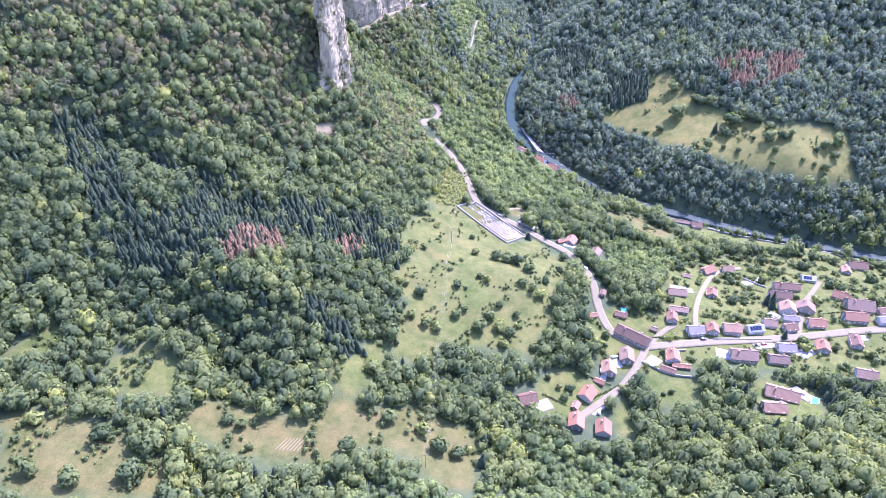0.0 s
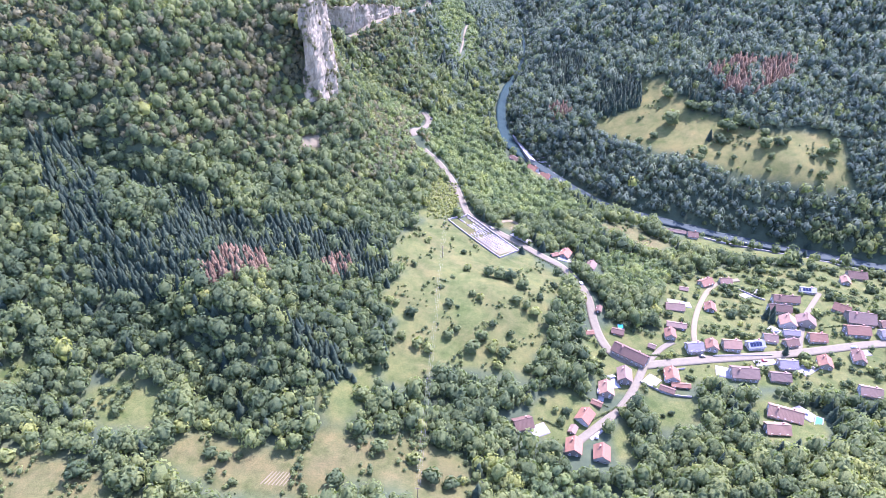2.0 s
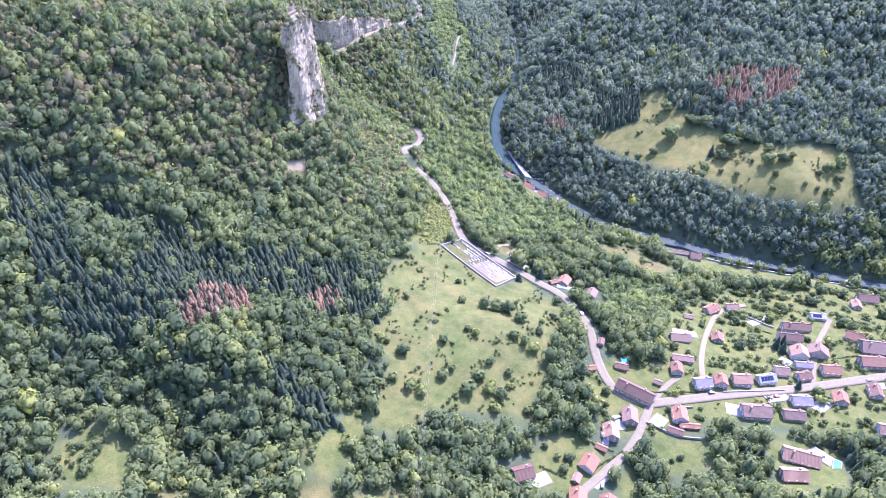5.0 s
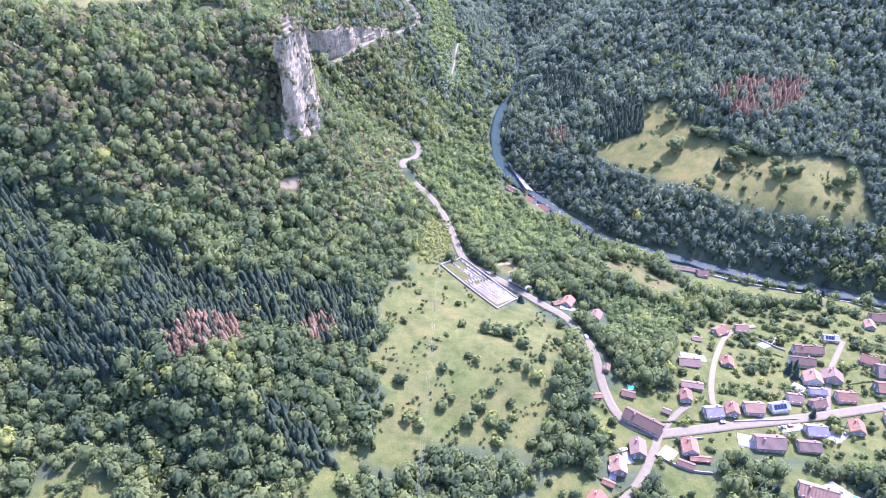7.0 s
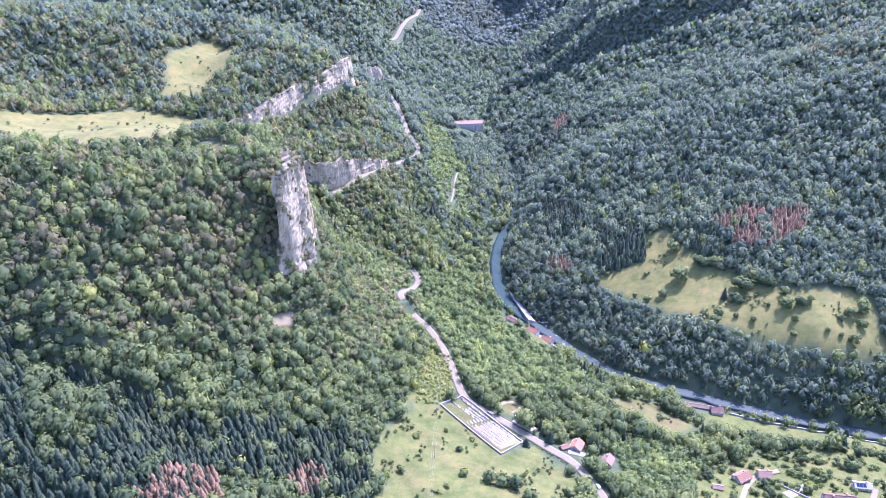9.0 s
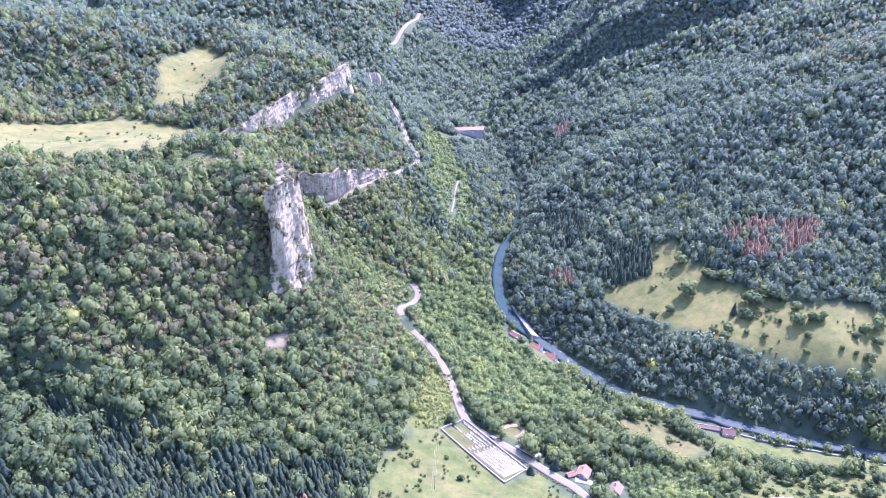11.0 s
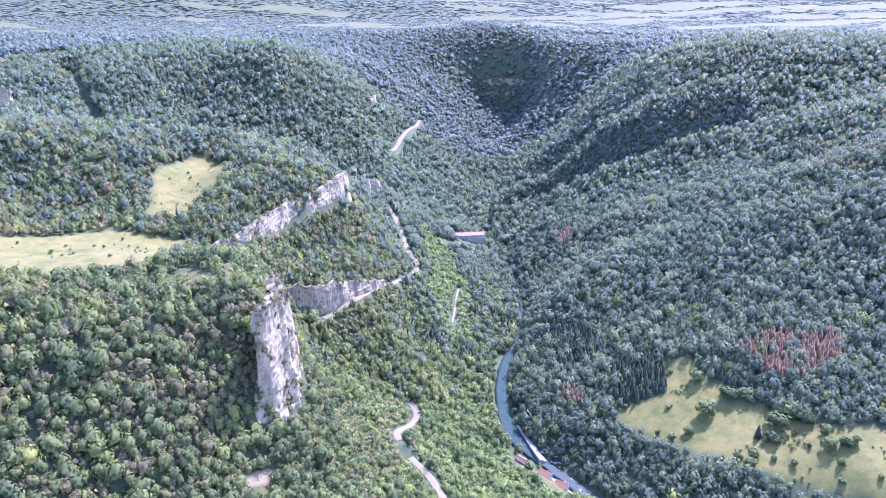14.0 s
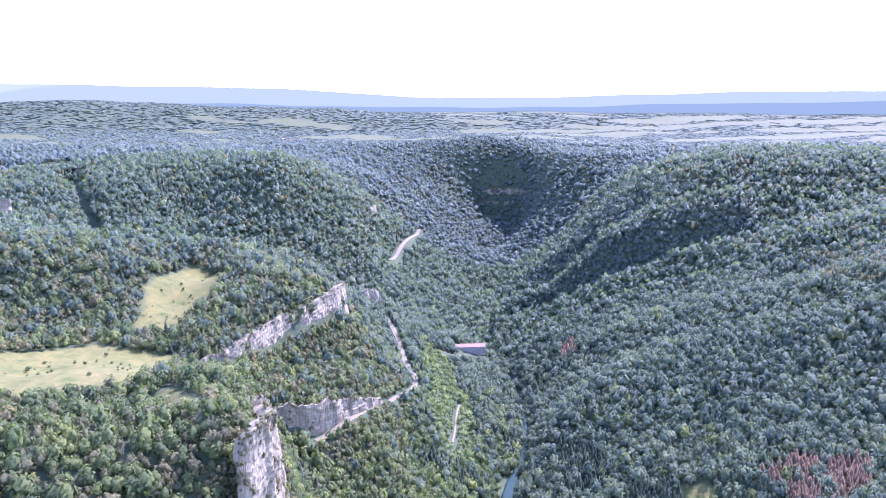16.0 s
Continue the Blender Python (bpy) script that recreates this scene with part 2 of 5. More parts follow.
EAST_SPUR = [(202, 1254, 66), (285, 1290, 104), (373, 1318, 148), (518, 1127, 192), (588, 1166, 226), (292, 1522, 98), (362, 1473, 190), (440, 1323, 190), (574, 1381, 248),
             (735, 1354, 280), (206, 1751, 72), (250, 1880, 84), (341, 1858, 150),
             (372, 2008, 232), (299, 2020, 146), (245, 2035, 96), (202, 2055, 63)]
EAST_RIM = [(436, 2000, 306), (420, 1760, 262), (488, 1547, 308), (530, 1477, 314), (694, 1415, 326), (900, 1250, 320), (1000, 1000, 330), (1100, 750, 320), (520, 2150, 300), (892, 2157, 326),
            (1300, 1600, 335)]
# the valley head's walls are steepened so that their shade darkens it
CIRQUE = [(90, 2174, 162), (90, 2400, 262), (160, 2475, 314), (250, 2475, 318), (335, 2425, 318), (364, 2320, 316), (368, 2220, 312), (392, 2120, 308), (470, 2250, 314), (420, 2450, 322),
          (205, 2392, 146), (265, 2378, 134), (292, 2310, 120), (288, 2220, 108), (278, 2130, 98), (150, 2280, 140)]
PLATEAU = [(-1800, 600, 350), (-1500, 1500, 330), (-900, 1900, 330), (-1600, 2500, 345), (-500, 2400, 330), (0, 2950, 330), (800, 2800, 335), (1800, 2300, 345), (2000, 1200, 345), (1900, 400, 320),
           (1600, 3000, 350), (-1000, 3200, 358), (-2600, 2000, 372), (2800, 2200, 366), (200, 3500, 358), (-2000, -600, 260), (0, -600, 190), (2000, -600, 260)]
BREAK_LINES = (RIVER, BANK_WEST, VILLAGE, NEAR_HILL, ROAD_UP, MEADOW_SLOPE, WEST_WOOD, CLIFF_FOOT, LEDGE, WEST_RIM, WEST_SHELF, SIDE_VALLEY, WEST_SPUR,
               EAST_FOOT, EAST_MEADOW, EAST_SLOPE, EAST_SPUR, EAST_RIM, CIRQUE, PLATEAU)
KNOTS = np.array([p for line in BREAK_LINES for p in line], float)


def kernel(x, y):
    d2 = (np.asarray(x, float)[..., None] - KNOTS[:, 0]) ** 2 + (np.asarray(y, float)[..., None] - KNOTS[:, 1]) ** 2
    return np.sqrt(d2 + 15.0 ** 2)


def plane(x, y):
    return np.stack([np.ones_like(x), x / 1000, y / 1000], -1)


def solve_land():
    n = len(KNOTS)
    a = np.zeros((n + 3, n + 3))
    a[:n, :n] = kernel(KNOTS[:, 0], KNOTS[:, 1]) - 1.5 * np.eye(n)
    a[:n, n:] = plane(KNOTS[:, 0], KNOTS[:, 1])
    a[n:, :n] = a[:n, n:].T
    return np.linalg.solve(a, np.r_[KNOTS[:, 2], 0, 0, 0])


LAND = solve_land()


def wave(x, y, size, seed):
    """Smooth pseudo-random relief, about -1 to 1, from a few crossing sines."""
    r = np.random.RandomState(seed)
    out = 0
    for _ in range(7):
        a, s, p = r.uniform(0, 2 * np.pi), r.uniform(0.6, 1.7), r.uniform(0, 6.28)
        out = out + np.sin((x * np.cos(a) + y * np.sin(a)) * 6.283 * s / size + p)
    return out / 3.7


def smooth(a, b, v):
    t = np.clip((v - a) / (b - a), 0, 1)
    return t * t * (3 - 2 * t)


def off_line(x, y, line):
    """Distance of the points from a course."""
    x, y = np.asarray(x, float), np.asarray(y, float)
    best = np.full(x.shape, 1e9)
    for a, b in zip(line[:-1], line[1:]):
        dx, dy = b[0] - a[0], b[1] - a[1]
        s = np.clip(((x - a[0]) * dx + (y - a[1]) * dy) / (dx * dx + dy * dy), 0, 1)
        best = np.minimum(best, np.hypot(x - a[0] - s * dx, y - a[1] - s * dy))
    return best


# wooded spurs (raised) and gullies (sunk) on the east side: course, rise, reach
SPURS = (([(150, 1425), (263, 1389), (388, 1320), (505, 1270), (605, 1212), (700, 1175), (820, 1120)], 15, 34), ([(170, 1500), (290, 1490), (368, 1440), (455, 1400), (560, 1384)], 32, 34),
         ([(215, 1203), (300, 1150), (425, 1085), (528, 1061), (620, 1025)], 7, 32), ([(230, 1445), (320, 1400), (410, 1350), (520, 1325)], -20, 30), ([(240, 1090), (350, 1040), (480, 1010), (560, 980)], -8, 30),
         ([(230, 1680), (330, 1650), (420, 1640), (520, 1600)], 12, 36), ([(250, 1600), (340, 1560), (430, 1530)], -14, 32), ([(-350, 1390), (-300, 1500), (-280, 1600)], 14, 50), ([(-680, 1590), (-564, 1405), (-489, 1290)], -26, 20),
         ([(-240, 466), (-205, 450), (-165, 436), (-135, 415)], -11, 15), ([(-215, 480), (-165, 466), (-120, 440)], 7, 18), ([(-170, 345), (-140, 318), (-118, 285)], -9, 14), ([(-110, 350), (-85, 325), (-62, 300)], 7, 18))


def ground(x, y):
    """Height of the ground at arrays x, y."""
    x, y = np.atleast_1d(np.asarray(x, float)), np.atleast_1d(np.asarray(y, float))
    out = np.empty(x.shape)
    fx, fy, fo = x.ravel(), y.ravel(), np.empty(x.size)
    for i in range(0, x.size, 20000):
        s = slice(i, i + 20000)
        fo[s] = kernel(fx[s], fy[s]) @ LAND[:-3] + plane(fx[s], fy[s]) @ LAND[-3:]
    out = fo.reshape(x.shape)
    for line, rise, reach in SPURS:
        out = out + rise * np.exp(-(off_line(x, y, line) / reach) ** 2)
    far = smooth(1000, 2200, np.hypot(x, y - 200))
    out = out + far * (6 * wave(x, y, 700, 3) + 2.5 * wave(x, y, 260, 4))
    # the plain is raised into long hills, so its skyline fits the camera's view
    d = np.hypot(x, y)
    hills = smooth(2700, 4700, d) * (62 + 14 * wave(x, y, 1500, 5)) + smooth(3300, 4600, d) * (58 + 30 * np.clip(-x / 1600, -1, 1) + 8 * wave(x, y, 1100, 6))
    return out + hills * smooth(-400, 500, y)

# ---------------------------------------------------------------- open ground, roads and water in plan
MEADOW_CENTRE = [(-4, 516), (12, 522), (57, 470), (82, 482), (104, 448), (97, 421), (79, 385), (77, 360), (64, 336), (10, 336), (-9, 320), (-33, 316), (-23, 371), (-38, 390), (-21, 420), (-32, 448)]
MEADOW_LOW = [(-131, 276), (-94, 263), (-70, 266), (-59, 284), (-38, 273), (-9, 284), (26, 268), (18, 222), (1, 220), (-14, 241), (-43, 244), (-62, 231), (-102, 232), (-142, 248)]
MEADOW_LOW_WEST = [(-234, 248), (-219, 253), (-179, 251), (-158, 234), (-135, 223), (-137, 205), (-208, 198)]
GLADE_WEST = [(-196, 295), (-175, 313), (-150, 297), (-150, 272), (-185, 273)]
GLADE_MID = [(-63, 285), (-62, 306), (-46, 324), (-32, 337), (-31, 315), (-43, 294), (-52, 276)]
GLADE_EDGE = [(-254, 288), (-246, 315), (-229, 322), (-222, 310), (-238, 295)]
FIELD_SOUTH = [(142, 333), (173, 323), (165, 304), (145, 300), (130, 315)]
LAWN = [(67, 318), (83, 328), (98, 324), (108, 313), (100, 292), (80, 282), (62, 290), (60, 305)]
VERGE = [(109, 295), (121, 307), (119, 276), (109, 274)]
VILLA_GROUND = [(202, 318), (222, 332), (246, 318), (240, 288), (222, 278), (198, 284)]
VILLAGE_GROUND = [(194, 475), (260, 506), (415, 520), (420, 335), (300, 325), (183, 342), (149, 331), (108, 330), (104, 385), (133, 401), (164, 390)]
MEADOW_EAST = [(186, 741), (206, 747), (228, 750), (243, 785), (264, 779), (275, 750), (286, 743), (282, 722), (307, 712), (319, 689), (334, 678), (353, 668), (371, 665),
               (398, 659), (418, 647), (407, 612), (409, 603), (407, 597), (379, 597), (350, 603), (318, 621), (287, 639), (263, 659), (234, 684), (208, 708), (189, 727)]
FIELD_BANK = [(155, 564), (191, 581), (209, 556), (227, 540), (193, 521), (172, 535), (152, 532)]
RIVER_GARDENS = [(232, 545), (300, 528), (400, 500), (400, 518), (330, 540), (250, 568), (236, 560)]
SHELF_MEADOW = [(-420, 700), (-314, 794), (-292, 816), (-220, 815), (-206, 770), (-206, 696), (-227, 668), (-260, 640), (-310, 640)]
SHELF_GLADE = [(-290, 990), (-278, 1062), (-216, 1030), (-228, 940), (-232, 865), (-275, 854), (-282, 908), (-296, 940)]
SHELF_STRIP = [(-173, 680), (-136, 630), (-146, 622), (-182, 664)]
YOUNG_GROWTH = [(4, 608), (24, 602), (26, 545), (14, 520), (-8, 512)]
CEMETERY = [(15, 519), (32, 538), (73, 486), (55, 467)]
QUARRY = [(57, 531), (72, 543), (80, 531), (67, 517)]
CLEARING = [(-105, 527), (-96, 541), (-89, 543), (-92, 530), (-101, 522)]
MILL_YARD = [(92, 726), (104, 700), (132, 664), (122, 655), (98, 690), (84, 722)]
FAR_FIELDS = [((-860, 1750), 150, 60), ((-1120, 1820), 170, 60), ((-760, 2000), 200, 40), ((-140, 2750), 110, 60), ((330, 3120), 330, 80), ((-420, 3300), 130, 70), ((1150, 2500), 220, 60), ((900, 2180), 150, 40),
              ((1500, 3000), 420, 90), ((900, 3350), 350, 60), ((2100, 3200), 400, 110), ((-1900, 2300), 300, 60), ((600, 2560), 120, 40), ((1800, 2600), 260, 60), ((-1500, 2750), 260, 60), ((1350, 3600), 500, 70),
              ((-1574, 2996), 150, 60), ((-956, 2257), 170, 50), ((-640, 3796), 160, 80), ((-231, 3404), 140, 70), ((-47, 3046), 70, 50), ((146, 3287), 90, 50), ((600, 3500), 300, 70), ((1353, 3880), 400, 120), ((2033, 3513), 350, 120), ((1035, 2481), 100, 30)]

ROAD_MAIN = [(-16, 672), (-8, 660), (8, 648), (22, 609), (28, 567), (33, 534), (47, 520), (68, 503), (91, 480), (106, 467), (115, 438), (119, 421), (118, 398), (122, 372), (131, 361), (145, 356)]
ROAD_EAST = [(145, 356), (181, 361), (225, 368), (269, 375), (332, 385), (420, 392)]
ROAD_SOUTH = [(145, 356), (137, 341), (122, 318), (102, 301), (89, 290), (78, 280)]
LANE_MILL = [(149, 360), (162, 374), (172, 380)]
LANE_NORTH = [(187, 363), (187, 384), (201, 418), (227, 462), (245, 478), (262, 482)]
LANE_CHURCH = [(262, 376), (284, 416), (304, 440), (318, 457)]
ROAD_BEND = [(-16, 672), (-20, 682), (-14, 698), (-5, 718), (-1, 736), (-8, 750)]
ROAD_UPPER = [(-88, 776), (-80, 784), (-57, 822), (-41, 860), (-27, 910), (-14, 955), (-2, 1011), (-2, 1041), (-14, 1059), (-23, 1131), (-34, 1183), (-49, 1234)]
ROAD_FAR = [(-57, 1584), (-35, 1696), (2, 1912)]
TRACK = [(40, 940), (45, 976), (49, 1021), (54, 1052)]
PLANT_DRIVE = [(80, 1290), (60, 1262), (30, 1240)]
SLOPE_CUT = [(-680, 1590), (-564, 1405), (-489, 1290)]

# house plots: x, y, length along the ridge, width, ridge direction in degrees, height of the eaves, roof
PLOTS_SOUTH = [
    (84, 283, 11, 10, 78, 4.5, "red"), (100, 279, 11, 10, 78, 4.5, "red"), (55, 297, 12, 10, 15, 4, "dark"), (95, 307, 11, 10, 55, 4, "red"), (86, 297, 6, 4.5, 60, 2.5, "tan"), (113, 330, 11, 10, 82, 5, "pink"),
    (105, 319, 7, 4, -30, 2.5, "red"), (128, 343, 12, 10, 80, 5.5, "tan"), (137, 364, 27, 11, -38, 5.5, "dark"), (160, 344, 11, 10, 82, 5, "red"), (164, 336, 13, 4, -8, 2.6, "red"), (154, 332, 10, 5, -28, 2.8, "dark"),
    (184, 372, 12, 10, 5, 5, "slate"),
]
PLOTS_VILLAGE = [
    (197, 374, 9, 9, 80, 5.5, "red"), (212, 376, 13, 10, -5, 6, "pink"), (230, 378, 13, 8, 8, 5.5, "solar"), (245, 387, 10, 9, -10, 5, "tan"), (171, 386, 9, 8, 80, 4.5, "red"), (155, 374, 5, 4, -30, 2.5, "tan"),
    (179, 397, 15, 6, -14, 4, "tan"), (186, 423, 15, 9, -8, 4, "tan"), (215, 426, 9, 9, 75, 5, "red"), (228, 470, 12, 9, 25, 5, "red"), (247, 475, 10, 8, -5, 5, "pink"), (205, 457, 7, 4.5, -15, 2.6, "tan"),
]
PLOTS_CHURCH = [
    (282, 442, 22, 9, -8, 7, "dark"), (270, 427, 18, 9, -10, 7, "dark"), (267, 407, 10, 13, 78, 6.5, "pink"), (281, 408, 9, 15, 70, 6, "tan"), (264, 394, 12, 6, -8, 4.5, "slate"), (308, 458, 12, 7, -10, 5.5, "solar"),
    (280, 388, 13, 10, -6, 5, "red"), (318, 426, 13, 10, -35, 6, "red"), (324, 411, 21, 15, -12, 6.5, "tan"), (312, 394, 18, 11, -6, 6, "red"), (334, 392, 13, 8, 5, 5.5, "slate"), (258, 382, 10, 8, 10, 5, "dark"),
]
PLOTS_EAST = [
    (299, 366, 12, 9, 75, 5, "dark"), (272, 360, 10, 10, 75, 5.5, "red"), (245, 358, 13, 10, -5, 5, "slate"), (234, 345, 14, 9, -8, 4.5, "tan"), (210, 347, 19, 12, -6, 6, "tan"), (374, 498, 17, 11, -10, 7, "dark"),
    (354, 482, 9, 8, 75, 6, "pink"), (287, 330, 14, 10, -15, 5, "tan"), (340, 405, 9, 8, 5, 5, "dark"), (221, 309, 22, 12, -22, 5, "pink"), (209, 294, 15, 10, -5, 5, "pink"), (124, 410, 6, 4, 70, 2.6, "dark"),
    (113, 387, 6, 4, 5, 2.6, "red"), (134, 389, 9, 6, -20, 3, "dark"),
]
PLOTS_RIVER = [
    (111, 484, 10, 9, 60, 5, "red"), (102, 482, 6, 4, 20, 2.6, "red"), (130, 470, 9, 8, 60, 4.5, "tan"), (94, 707, 15, 7, -52, 5, "dark"), (111, 686, 12, 9, -40, 6, "red"), (124, 676, 12, 9, -35, 6, "red"),
    (237, 573, 24, 5, -17, 3.5, "tan"), (250, 565, 10, 9, -10, 5, "dark"),
]
PLOTS = PLOTS_SOUTH + PLOTS_VILLAGE + PLOTS_CHURCH + PLOTS_EAST + PLOTS_RIVER


def inside(x, y, poly):
    """Which of the points lie in a polygon."""
    x, y = np.asarray(x, float), np.asarray(y, float)
    hit = np.zeros(x.shape, bool)
    for (ax, ay), (bx, by) in zip(poly, poly[1:] + poly[:1]):
        if ay != by:
            hit ^= ((ay > y) != (by > y)) & (x < (bx - ax) * (y - ay) / (by - ay) + ax)
    return hit


def edge_field(x, y, poly, reach=7.0):
    """1 inside a polygon, 0 outside, with an uneven soft edge."""
    d = off_line(x, y, poly + poly[:1])
    d = np.where(inside(x, y, poly), d, -d) + 2.5 * wave(x, y, 30, 11)
    return smooth(-reach / 2, reach / 2, d)


GREEN_MEADOWS = (MEADOW_CENTRE, GLADE_WEST, GLADE_MID, GLADE_EDGE, FIELD_SOUTH, LAWN, VERGE, VILLA_GROUND, VILLAGE_GROUND, RIVER_GARDENS, YOUNG_GROWTH, MEADOW_EAST)
DRY_MEADOWS = (MEADOW_LOW, MEADOW_LOW_WEST, FIELD_BANK, SHELF_MEADOW, SHELF_GLADE, SHELF_STRIP, CEMETERY, QUARRY, CLEARING, MILL_YARD)
ROADS = ((ROAD_MAIN, 6.4), (ROAD_EAST, 7.0), (ROAD_SOUTH, 5.4), (LANE_MILL, 4.0), (LANE_NORTH, 4.0), (LANE_CHURCH, 4.0), (ROAD_BEND, 6.6), (ROAD_UPPER, 7.2), (ROAD_FAR, 9.0), (TRACK, 2.4), (PLANT_DRIVE, 5.0))


def open_ground(x, y):
    v = np.zeros(np.shape(x))
    for poly in GREEN_MEADOWS + DRY_MEADOWS:
        v = np.maximum(v, edge_field(x, y, poly))
    for (cx, cy), a, b in FAR_FIELDS:
        v = np.maximum(v, (0.62 if cy > 2000 else 0.9) * smooth(1.25, 0.85, np.hypot((x - cx) / a, (y - cy) / b) + 0.25 * wave(x, y, 140, 12)))
    far = smooth(2600, 3000, np.hypot(x, y)) * smooth(0.36, 0.44, wave(x, y * 2.4, 620, 13) - 0.45 * smooth(500, -1200, x))
    return np.maximum(v, 0.62 * far)


def dryness(x, y):
    v = np.zeros(np.shape(x)) + 0.12 * (1 + wave(x, y, 60, 14))
    for poly in DRY_MEADOWS:
        v = np.maximum(v, edge_field(x, y, poly, 12) * (0.75 + 0.25 * wave(x, y, 24, 15)))
    v = np.maximum(v, edge_field(x, y, MEADOW_EAST, 10) * (0.65 + 0.2 * wave(x, y, 50, 16)))
    v = np.maximum(v, edge_field(x, y, MEADOW_CENTRE, 10) * np.clip(0.22 + 0.3 * wave(x, y, 45, 17), 0, 1))
    return np.clip(np.maximum(v, smooth(1400, 2000, y) * (0.35 + 0.3 * wave(x, y, 300, 18))), 0, 1)


def put_mesh(name, verts, faces, mat, shade=True):
    """A mesh object from arrays; faces is an array of equal-sided faces."""
    verts, faces = np.asarray(verts, np.float32), np.asarray(faces, np.int32)
    me = bpy.data.meshes.new(name)
    me.vertices.add(len(verts))
    me.vertices.foreach_set("co", verts.ravel())
    n, k = faces.shape
    me.loops.add(n * k)
    me.loops.foreach_set("vertex_index", faces.ravel())
    me.polygons.add(n)
    me.polygons.foreach_set("loop_start", np.arange(0, n * k, k, dtype=np.int32))
    me.polygons.foreach_set("use_smooth", np.full(n, shade))
    me.update(calc_edges=True)
    me.materials.append(mat)
    return new(name, me)


def set_tone(ob, name, values):
    a = ob.data.attributes.new(name, "FLOAT", "POINT")
    a.data.foreach_set("value", np.asarray(values, np.float32))


def stretched(dense_from, dense_to, step, low, high, growth):
    mid = list(np.arange(dense_from, dense_to + step / 2, step))
    up, d = [], step
    while (up[-1] if up else dense_to) < high:
        d *= growth
        up.append((up[-1] if up else dense_to) + min(d, 160))
    down, d = [], step
    while (down[-1] if down else dense_from) > low:
        d *= growth
        down.append((down[-1] if down else dense_from) - min(d, 160))
    return np.array(down[::-1] + mid + up)


GX = np.r_[stretched(-950, -480, 14, -5200, -481, 1.09), stretched(-470, 550, 6.0, -471, 551, 1.09)[1:-1], stretched(560, 1000, 14, 559, 5200, 1.09)]
GY = np.r_[stretched(190, 1090, 6.0, -1500, 1091, 1.08)[:-1], np.arange(1098, 1800, 10.0), stretched(1805, 2700, 14, 1804, 5200, 1.06)]
GX, GY = np.unique(GX), np.unique(GY)
GXX, GYY = np.meshgrid(GX, GY)
RIVER_W = [(x, y) for x, y, z in RIVER]


def resample(line, step):
    """A course with its corners rounded (Chaikin), in even steps."""
    p = [np.array(q, float) for q in line]
    for _ in range(3):
        p = [p[0]] + [q for a, b in zip(p[:-1], p[1:]) for q in (a * 0.75 + b * 0.25, a * 0.25 + b * 0.75)] + [p[-1]]
    p = np.array(p)
    s = np.r_[0, np.cumsum(np.hypot(*np.diff(p[:, :2], axis=0).T))]
    at = np.linspace(0, s[-1], max(2, int(s[-1] / step)))
    return np.stack([np.interp(at, s, p[:, k]) for k in range(p.shape[1])], 1)


def nearest(x, y, p):
    """Distance to, and number of, the nearest point of a resampled course."""
    best, which = np.full(x.shape, 1e9), np.zeros(x.shape, int)
    for i, q in enumerate(p):
        d = np.hypot(x - q[0], y - q[1])
        m = d < best
        best[m], which[m] = d[m], i
    return best, which


def grade(z, p, level, core, skirt):
    """Cuts a course into the ground: level at its core, running out over its skirt."""
    m = (GXX > p[:, 0].min() - 40) & (GXX < p[:, 0].max() + 40) & (GYY > p[:, 1].min() - 40) & (GYY < p[:, 1].max() + 40)
    d, i = nearest(GXX[m], GYY[m], p)
    k = smooth(core + skirt, core, d)
    z[m] = z[m] * (1 - k) + level[i] * k


GZ = ground(GXX, GYY)
ROAD_LEVEL = []
for line, width in ROADS:
    p = resample(line, 3.0)
    lv = ground(p[:, 0], p[:, 1])
    n = min(9, len(lv) // 2 * 2 + 1)
    lv = np.convolve(np.pad(lv, n // 2, mode="edge"), np.ones(n) / n, mode="valid")
    ROAD_LEVEL.append((p, lv))
    grade(GZ, p, lv - 0.15, width / 2 + 3.0, 8.0)
BED = resample(RIVER[:20], 4.0)
grade(GZ, BED, BED[:, 2] - 2.2, 9.0, 8.0)


def height(x, y):
    """Height of the ground sheet itself (linear between its corners)."""
    x, y = np.atleast_1d(np.asarray(x, float)), np.atleast_1d(np.asarray(y, float))
    i = np.clip(np.searchsorted(GX, x) - 1, 0, len(GX) - 2)
    j = np.clip(np.searchsorted(GY, y) - 1, 0, len(GY) - 2)
    u, v = (x - GX[i]) / (GX[i + 1] - GX[i]), (y - GY[j]) / (GY[j + 1] - GY[j])
    return (GZ[j, i] * (1 - u) * (1 - v) + GZ[j, i + 1] * u * (1 - v) + GZ[j + 1, i] * (1 - u) * v + GZ[j + 1, i + 1] * u * v)


def z_at(x, y):
    return float(height(x, y)[0])


nx, ny = len(GX), len(GY)
corner = (np.arange(ny - 1)[:, None] * nx + np.arange(nx - 1)).ravel()
land = put_mesh("ground", np.stack([GXX, GYY, GZ], -1).reshape(-1, 3), np.stack([corner, corner + 1, corner + nx + 1, corner + nx], 1), LAND_MAT)
set_tone(land, "open", open_ground(GXX, GYY).ravel())
set_tone(land, "straw", np.max([edge_field(GXX, GYY, p) * (0.8 + 0.2 * wave(GXX, GYY, 35, 19)) for p in (MEADOW_EAST, SHELF_MEADOW, SHELF_GLADE)], 0).clip(0, 1).ravel())
set_tone(land, "dry", dryness(GXX, GYY).ravel())
tagged(land, "valley ground of dry grass and woodland soil", "ground", kind="structure")


